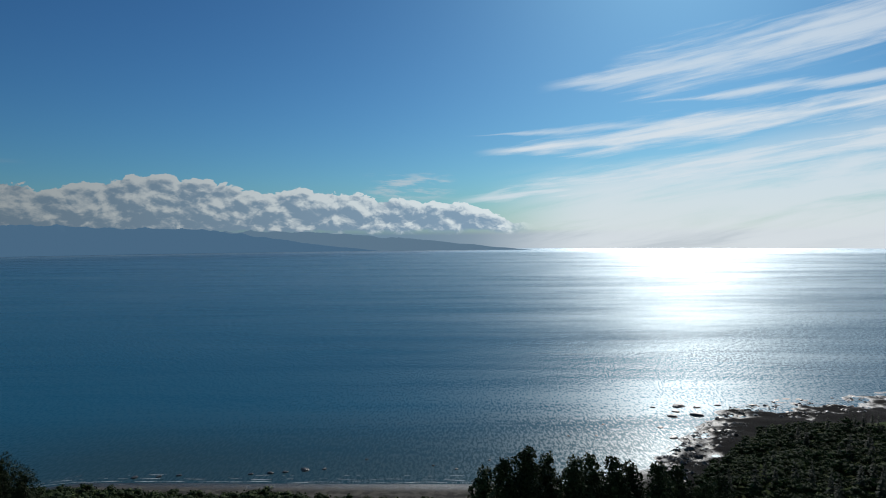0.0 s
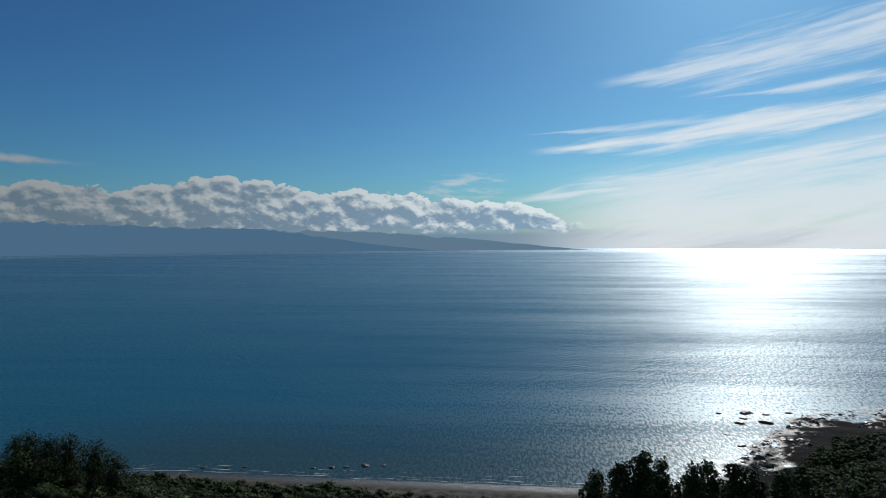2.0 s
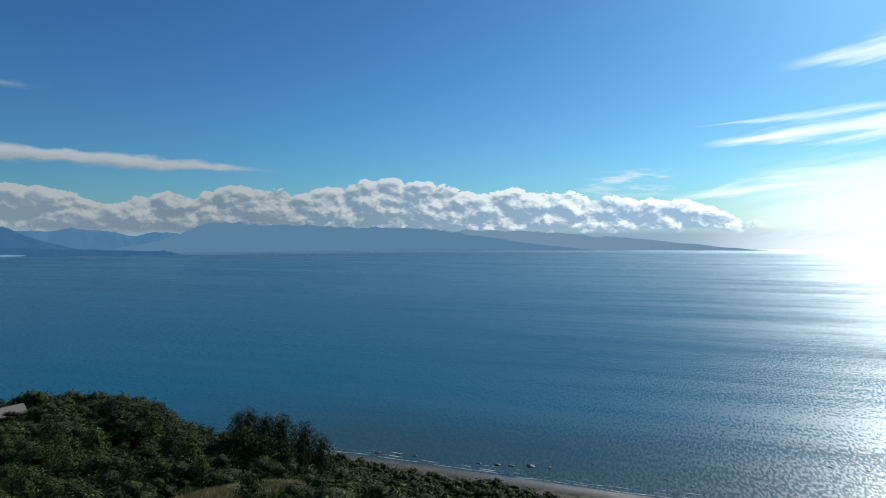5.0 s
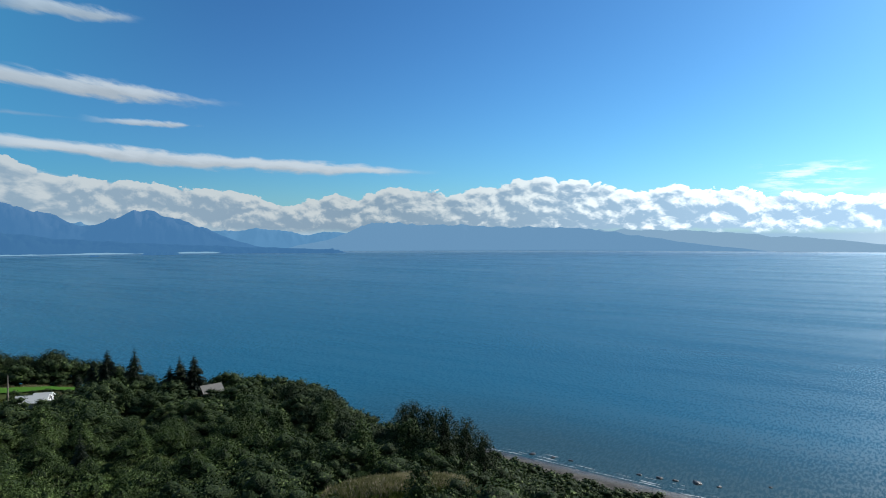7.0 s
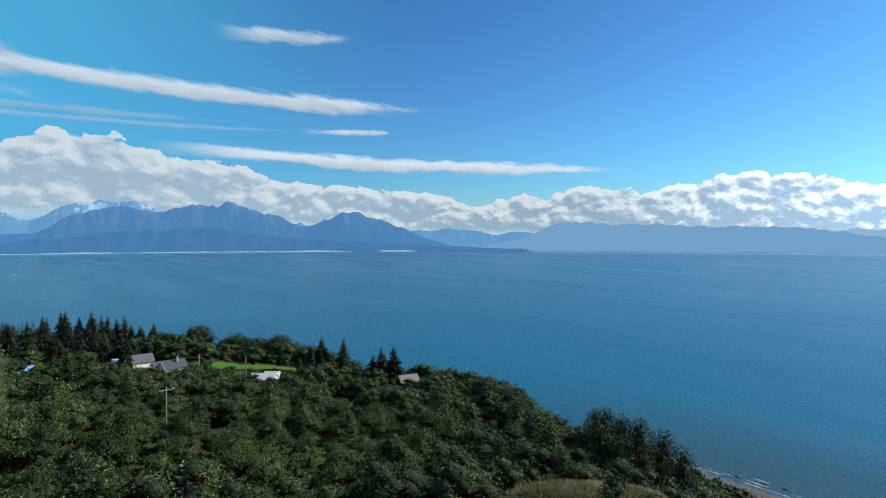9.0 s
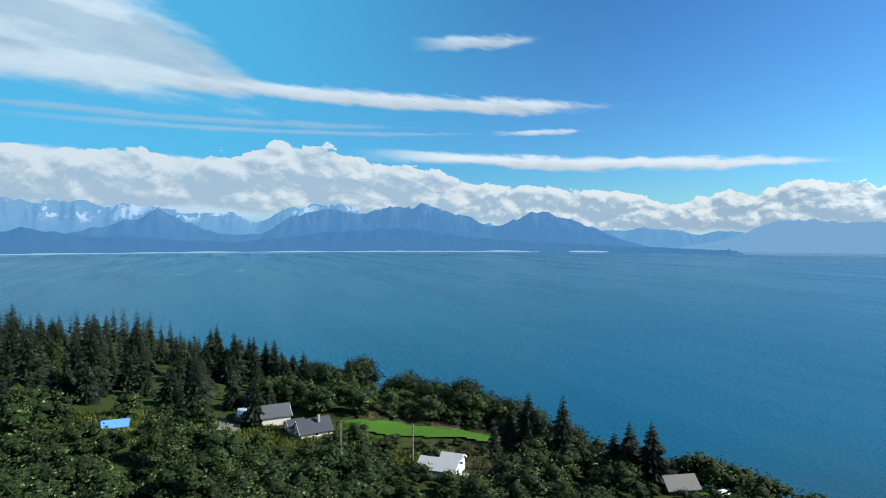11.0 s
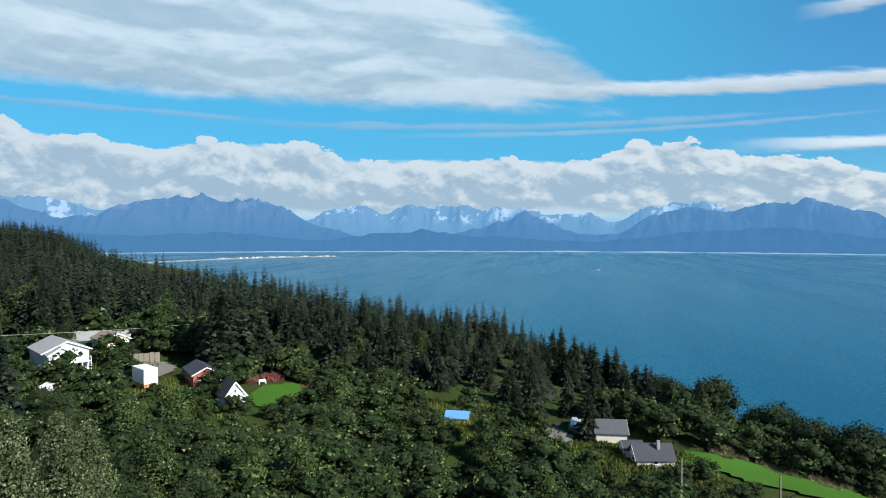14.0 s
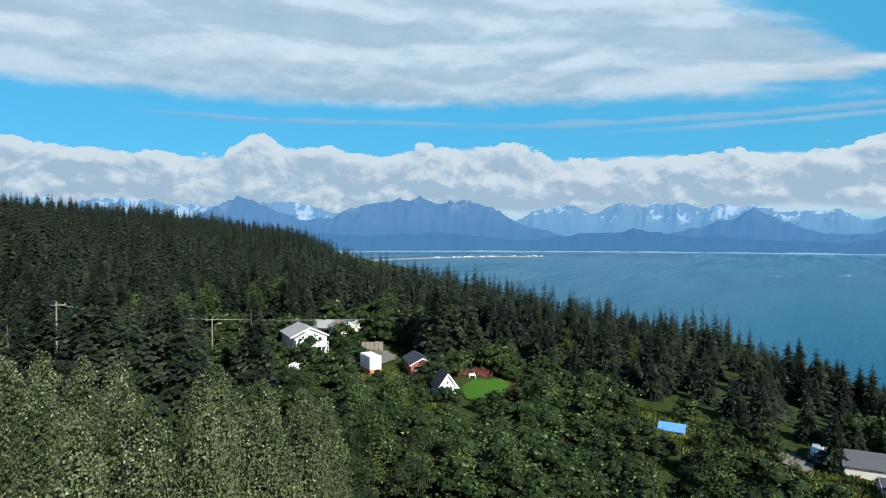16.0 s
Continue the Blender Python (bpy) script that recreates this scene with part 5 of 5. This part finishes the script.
def car(x, y, turn, paint, label, van=False):
    root = stand("van" if van else "car", x, y, turn, label, "vehicle", 0.15)
    bm = bmesh.new()
    prof = ((-2.1, 0.35), (2.1, 0.35), (2.15, 0.8), (1.3, 0.95), (0.7, 1.45), (-1.1, 1.48), (-1.9, 1.0), (-2.15, 0.9)) if not van else \
        ((-2.4, 0.4), (2.4, 0.4), (2.45, 1.0), (1.9, 1.25), (1.4, 2.0), (-2.3, 2.1), (-2.45, 1.0))
    a = [bm.verts.new((px, -0.85, pz)) for px, pz in prof]
    b = [bm.verts.new((px, 0.85, pz)) for px, pz in prof]
    bm.faces.new(a)
    bm.faces.new(b[::-1])
    for i in range(len(prof)):
        j = (i + 1) % len(prof)
        bm.faces.new((a[j], a[i], b[i], b[j]))
    bmesh.ops.recalc_face_normals(bm, faces=bm.faces[:])
    bmesh.ops.bevel(bm, geom=bm.edges[:], offset=0.06, segments=2, affect="EDGES")
    part("body", bm, paint, root)
    for s in (-1, 1):
        boxed("side_window", (-0.95, s * 0.86 - 0.015, 1.0 if not van else 1.3, 0.75, s * 0.86 + 0.015, 1.36 if not van else 1.85), GLASS, root)
    for px in (-1.35, 1.35):
        for s in (-1, 1):
            part("wheel", rod_mesh((px, s * 0.66, 0.33), (px, s * 0.88, 0.33), 0.33, sides=16), RUBBER, root)
    return root


SILVER = plain("silver_car_paint", (0.50, 0.52, 0.54), 0.3, 0.4, vary=0.05)
DARK_PAINT = plain("dark_car_paint", (0.03, 0.035, 0.04), 0.3, 0.2, vary=0.05)
car(-160, -54, 70, TRIM, "white van parked in the yard", True)
car(-163, -50, 95, SILVER, "silver car parked in the yard")
car(-155, -62, 110, SILVER, "silver car parked beside the spruces")
car(-173, -52, 80, DARK_PAINT, "dark car parked beside the container")
car(-188, 30, 85, SILVER, "silver car parked on the gravel drive")

# fence of pale boards behind the yard
fence = stand("board_fence", -181, -55, 0, "leaning pale board fence at the yard", "fence", 0.1)
for i in range(9):
    ob = boxed("board", (-4.4 + i * 0.98, -0.03, -0.2, -3.5 + i * 0.98, 0.03, 1.75 + 0.15 * rng.random()), WOOD, fence)
boxed("rail", (-4.4, 0.034, 0.9, 4.4, 0.1, 1.0), WOOD, fence)
# white swing bench
swing = stand("garden_bench", -180, -27, 20, "white painted garden bench on the lawn", "bench", 0.2, size=0.65)
boxed("seat", (-1.0, -0.3, 0.42, 1.0, 0.25, 0.50), TRIM, swing)
boxed("backrest", (-1.0, 0.25, 0.6, 1.0, 0.32, 1.05), TRIM, swing)
for s in (-0.95, 0.95):
    boxed("leg", (s - 0.05, -0.3, -0.3, s + 0.05, -0.2, 0.42), TRIM, swing)
    boxed("leg", (s - 0.05, 0.22, -0.3, s + 0.05, 0.33, 0.6), TRIM, swing)


# ---- poles and cables
def pole(x, y, high, label, arm=True, lamp=False, turn=0):
    root = stand("utility_pole", x, y, turn, label, "utility pole")
    part("post", rod_mesh((0, 0, -1), (0, 0, high), 0.16, 0.11), WOOD, root)
    if arm:
        boxed("crossarm", (-1.25, -0.2, high - 0.55, 1.25, -0.09, high - 0.40), WOOD, root)
        for s in (-1.1, 0.0, 1.1):
            part("insulator", rod_mesh((s, -0.14, high - 0.4), (s, -0.14, high - 0.18), 0.06, 0.04), STEEL, root)
    if lamp:
        part("lamp_arm", rod_mesh((0, 0, high - 1.6), (1.2, -0.5, high - 1.2), 0.035), STEEL, root)
        boxed("lamp_head", (1.1, -0.75, high - 1.26, 1.7, -0.35, high - 1.12), STEEL, root)
    return root, high


def cable(p, r, sag, thick=0.03):
    p, r = Vector(p), Vector(r)
    bm = bmesh.new()
    last = None
    for i in range(17):
        t = i / 16
        c = p.lerp(r, t) - Vector((0, 0, sag * 4 * t * (1 - t)))
        ring = [bm.verts.new(c + Vector((0, math.cos(a) * thick, math.sin(a) * thick))) for a in (0, 1.57, 3.14, 4.71)]
        if last:
            for k in range(4):
                bm.faces.new((last[k], last[(k + 1) % 4], ring[(k + 1) % 4], ring[k]))
        last = ring
    return tagged(part("power_cable", bm, CABLE), "pale power cable hung between the poles", "cable", "power cables")


def top_of(x, y, high):
    return (x, y, ground_z(x, y) + high)


pole(-158.5, 43, 7.5, "plain grey pole rising from the alders", False)
pole(-160.5, 55, 6.5, "plain grey pole rising from the alders", False)
pole(-112, 24.5, 8.5, "leaning wooden utility pole in the thicket", True)
pole(-153.5, -70, 9.6, "wooden utility pole with street lamp", True, True)
pole(-123, -65, 14.5, "wooden utility pole among the spruces", True)
cable(top_of(-123, -65, 14.1), top_of(-153.5, -70, 9.2), 0.5, 0.04)
cable(top_of(-153.5, -70, 9.2), (-226, -52, 78.5), 0.8, 0.04)


# ---- grass, fireweed
def blades(name, spots_, n, high, wide, mat, label, category):
    vs, fs = [], []
    for _ in range(n):
        bx, by, r = spots_[int(rng.integers(0, len(spots_)))]
        a, d = rng.random() * 6.283, r * math.sqrt(rng.random())
        x, y = bx + math.cos(a) * d, by + math.sin(a) * d
        z, hh = ground_z(x, y) - 0.05, high * (0.5 + 0.7 * rng.random())
        lean = rng.normal(size=2) * 0.25 * hh
        b = rng.random() * 3.14
        ux, uy = math.cos(b) * wide, math.sin(b) * wide
        i = len(vs)
        vs += [(x - ux, y - uy, z), (x + ux, y + uy, z), (x + lean[0] * 0.5 + ux, y + lean[1] * 0.5 + uy, z + hh * 0.7), (x + lean[0], y + lean[1], z + hh), (x + lean[0] * 0.5 - ux, y + lean[1] * 0.5 - uy, z + hh * 0.7)]
        fs.append((i, i + 1, i + 2, i + 3, i + 4))
    return tagged(link_mesh(name, vs, fs, mat), label, category, kind="stuff")


SEDGE = foliage("green_sedge", (0.045, 0.062, 0.012), (0.12, 0.145, 0.035), (0.20, 0.205, 0.07), 0.2, 0.8)
blades("sedge_grass", ((-52, 58, 7), (-47, 60, 5.5), (-57, 53, 6), (-61, 50, 5), (-53, 54, 6)), 10000, 0.8, 0.06, SEDGE, "green sedge among dry grass on a knoll", "grass")
for n_, (x, y, k) in enumerate(((-62, 53, 0.34), (-60, 57, 0.42), (-57, 61, 0.36), (-53, 64, 0.40), (-49, 64, 0.38), (-45, 63, 0.42), (-43, 60, 0.40), (-64, 49, 0.36), (-62, 61, 0.40), (-46, 66, 0.45),
                                (-51, 66, 0.4), (-41, 63, 0.45), (-59, 65, 0.42), (-47, 57, 0.2), (-55, 58, 0.24), (-59, 47, 0.3))):
    m = pose(x, y, ground_z(x, y) - 0.2, 0, 0, n_ * 83)
    ob = copy_thing(alders[n_ % 4], m)
    ob.matrix_basis = m @ Matrix.Diagonal((k * 1.3, k * 1.3, k, 1))
    tagged(ob, "low green willow shrub on the grassy knoll", "shrub", "shrubs on the knoll")
blades("tall_grass", ((-51, 58, 4.5), (-47, 60, 3), (-57, 53, 4), (-54, 55.5, 4)), 9000, 1.0, 0.04, STRAW, "tall dry grass gone to seed on a knoll", "grass")
blades("fireweed", ((-181, -31, 2.6), (-178, -17, 2), (-182, -18, 2.2), (-172, -16, 1.8), (-184, -27, 2.2)), 1500, 0.9, 0.05, WEED, "reddish fireweed gone over beside the lawn", "weeds")
blades("meadow_grass", ((-183, 54, 3), (-182, 61, 3), (-180, 68, 3), (-178, 75, 3), (-166, 62, 3.5), (-168, 70, 3), (-160, 66, 3)), 6000, 0.8, 0.06, STRAW, "pale rough grass along the lawn's edge", "grass")

blades("rough_grass", ((-170, 38, 5), (-178, 33, 5), (-181, 22, 6), (-176, 46, 4), (-176, 9, 5), (-187, 12, 5), (-186, 2, 5), (-172, -40, 6), (-178, -55, 6), (-165, -28, 5), (-162, -46, 5), (-160, 57, 6), (-168, 48, 6)), 15000, 0.75, 0.09, SEDGE,
       "rough green grass between the houses and the thicket", "grass")

# ---- dead spruces
DEAD = plain("dead_brown_twigs", (0.085, 0.060, 0.045), 0.95, vary=0.3)
for x, y, s in ((-121, -30, 0.72), (-112, -52, 0.8), (-150, -84, 0.95)):
    ob = spruce(11, 2.0, 15, 7, "dead brown spruce with bare twigs", 0.55, DEAD)
    ob.matrix_basis = pose(x, y, ground_z(x, y) - 0.3) @ Matrix.Diagonal((s, s, s, 1))


# ---- broken surf along the beach
FOAM = plain("surf_foam", (0.36, 0.39, 0.40), 0.7, vary=0.12)
vs, fs = [], []
for run, (off, scale_) in enumerate(((1.5, 1.0), (4.5, 0.7), (8.5, 0.5))):
    for i in range(900):
        x = -170 + i * 0.45
        gap = noise.noise((x / 9, run * 7.0, 1.0)) + 0.35 * noise.noise((x / 2.5, run * 3.0, 4.0))
        if gap < -0.18 + 0.16 * run:
            continue
        y = float(shore(x)) + off + 1.6 * noise.noise((x / 14, run * 5.0, 8.0))
        wd = scale_ * (0.15 + 0.8 * max(0, gap))
        j = len(vs)
        vs += [(x, y - wd, 0.06), (x + 0.46, y - wd * 0.9, 0.06), (x + 0.46, y + wd * 0.5, 0.06), (x, y + wd * 0.5, 0.06)]
        fs.append((j, j + 1, j + 2, j + 3))
tagged(link_mesh("surf", vs, fs, FOAM), "thin broken line of white surf along the beach", "surf", kind="stuff")


# ---- rocks of the shore
ROCK = plain("wet_dark_rock", (0.035, 0.033, 0.032), 0.45, vary=0.4, scale=0.8, bump=0.8)


def rock_mesh(seed):
    bm = bmesh.new()
    bmesh.ops.create_icosphere(bm, subdivisions=2, radius=1)
    for v_ in bm.verts:
        v_.co *= 1 + 0.45 * noise.noise(v_.co * 1.3 + Vector((seed * 9.1, 0, 0)))
        v_.co.z *= 0.42
    return bm


rocks = [tagged(part("shore_rock", rock_mesh(k), ROCK), "dark wet rock awash at the point", "rock", "rocks at the point") for k in range(3)]
made = 0
for x, y, s in ((137, 351, 4.2), (131, 340, 2.4), (140, 333, 4.0), (126, 331, 3.0), (146, 348, 2.2), (121, 349, 1.6), (112, 312, 1.6), (113, 296, 2.6), (118, 294, 1.6), (84, 318, 1.0), (76, 300, 1.0), (62, 300, 0.9),
                (-60, 258, 2.2), (-68, 256, 1.4), (-74, 255, 1.6), (-52, 259, 1.2), (-82, 254, 1.2), (-5, 262, 0.8), (5, 258, 0.8), (40, 247, 1.4), (20, 268, 0.7), (-35, 270, 0.8), (-120, 252, 1.3), (-112, 253, 1.2),
                (-130, 251, 1.6), (180, 352, 2.0), (196, 358, 1.6), (215, 362, 1.4), (236, 366, 1.2), (160, 352, 2.0), (150, 328, 2.5)):
    m = pose(x, y, max(0.0, ground_z(x, y)) + 0.1, 0, 0, x * 37 % 360)
    ob = rocks[made] if made < 3 else copy_thing(rocks[made % 3], m)
    ob.matrix_basis = m @ Matrix.Diagonal((s, s * 0.7, s * 0.7, 1))
    made += 1
vs, fs = [], []
for _ in range(1500):
    x = 92 + 240 * rng.random() ** 1.3
    y = shore(x) - 14 + 30 * (rng.random() - 0.35)
    if noise.noise((x / 14, y / 14, 6.6)) < -0.05:
        continue
    z, s = max(0.0, ground_z(x, y)), 0.4 + 1.3 * rng.random() ** 3
    lv, lf = ball(x, y, z, s, 0.45)
    i = len(vs)
    vs += (lv + rng.normal(size=lv.shape) * s * 0.2).tolist()
    fs += [tuple(k + i for k in f) for f in lf]
tagged(link_mesh("shore_boulders", vs, fs, ROCK), "scattered dark weed-covered boulders on the rock shelf", "boulders", kind="stuff")

# ---- the sand spit with its harbour, islands, boats
SAND = plain("pale_spit_sand", (0.20, 0.19, 0.17), 0.95, vary=0.15, scale=0.02)


def ring_strip(name, a0, a1, r0, wide, high, mat, label, category, rough=0.3):
    vs, fs, n = [], [], 60
    for i in range(n + 1):
        k = i / n
        a = radians(a0 + (a1 - a0) * k)
        r = r0(k)
        wd = wide * min(1, k * 8, (1 - k) * 8) * (1 + rough * noise.noise((k * 9, 3.0, r0(0.5))))
        for off, z in ((-wd, -1), (-wd * 0.4, high * (1 + rough * noise.noise((k * 25, 1, 0)))), (wd * 0.4, high), (wd, -1)):
            vs.append((-78 - math.sin(a) * (r + off), 30 + math.cos(a) * (r + off), z * min(1, k * 9 + 0.1, (1 - k) * 9 + 0.1) if z > 0 else z))
    for i in range(n):
        for j in range(3):
            fs.append((i * 4 + j, i * 4 + j + 1, (i + 1) * 4 + j + 1, (i + 1) * 4 + j))
    return tagged(link_mesh(name, vs, fs, mat), label, category, kind="structure")


def spit_r(k):
    return 3050 - 620 * k ** 1.6


ring_strip("sand_spit", 112.3, 131, spit_r, 26, 3.0, SAND, "long low sand spit reaching into the bay", "spit")
# the islands carry the foothills' painted haze glow too
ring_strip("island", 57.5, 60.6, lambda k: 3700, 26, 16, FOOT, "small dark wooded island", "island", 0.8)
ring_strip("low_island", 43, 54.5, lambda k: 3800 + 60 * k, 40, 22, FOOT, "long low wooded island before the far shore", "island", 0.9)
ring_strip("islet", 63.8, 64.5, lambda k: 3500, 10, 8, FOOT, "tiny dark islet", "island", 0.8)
DULL = plain("harbour_grey_wall", (0.45, 0.45, 0.44), 0.7)
harbour = []
for i in range(34):
    k = 0.02 + 0.55 * rng.random() ** 1.4
    a = radians(112.3 + 18.7 * k)
    r = spit_r(k) + rng.normal() * 8
    x, y = -78 - math.sin(a) * r, 30 + math.cos(a) * r
    if i < 3:
        root = new("harbour_building")
        gable(root, (9, 12, 7)[i], (16, 24, 11)[i], (5, 7, 4)[i], (2.5, 3, 2)[i], (CREAM_WALL, DULL, DULL)[i], (GREY_ROOF, GREY_ROOF, PALE_ROOF)[i], fascia=False)
        tagged(root, "pale harbour building on the spit", "building", "harbour buildings")
        harbour.append(root)
        ob = root
    else:
        ob = copy_thing(harbour[i % 3], Matrix())
    ob.matrix_basis = pose(x, y, 2.6, 0, 0, rng.random() * 180) @ Matrix.Diagonal((0.7, 0.7, 0.5, 1))


WAKE = plain("white_wake_foam", (0.80, 0.83, 0.85), 0.7)


def boat(x, y, turn, long_):
    root = new("motor_boat")
    root.matrix_basis = pose(x, y, 0, 0, 0, turn)
    bm = bmesh.new()
    for k, wd in ((-0.5, 0.14), (0.1, 0.15), (0.35, 0.09), (0.5, 0.005)):
        for s, z in ((-1, 0.09), (-0.6, -0.02), (0.6, -0.02), (1, 0.09)):
            bm.verts.new((k * long_, s * wd * long_, z * long_))
    bm.verts.ensure_lookup_table()
    for i in range(3):
        for j in range(3):
            bm.faces.new([bm.verts[q_] for q_ in (i * 4 + j, i * 4 + j + 1, i * 4 + j + 5, i * 4 + j + 4)])
        bm.faces.new([bm.verts[q_] for q_ in (i * 4, i * 4 + 4, i * 4 + 7, i * 4 + 3)])
    part("hull", bm, TRIM, root)
    boxed("cabin", (-0.15 * long_, -0.09 * long_, 0.08 * long_, 0.12 * long_, 0.09 * long_, 0.2 * long_), TRIM, root)
    bm = bmesh.new()
    for p in ((-0.45, -0.1), (-2.6, -0.32), (-2.6, 0.32), (-0.45, 0.1)):
        bm.verts.new((p[0] * long_, p[1] * long_, 0.12))
    bm.faces.new(bm.verts[:])
    part("wake", bm, WAKE, root, "white foaming wake")
    return tagged(root, "small white motor boat trailing a wake", "boat", "boats on the bay")


boat(-1930, 92, 100, 9)
boat(-1790, -60, 95, 7)
boat(-2550, 1480, 80, 9)
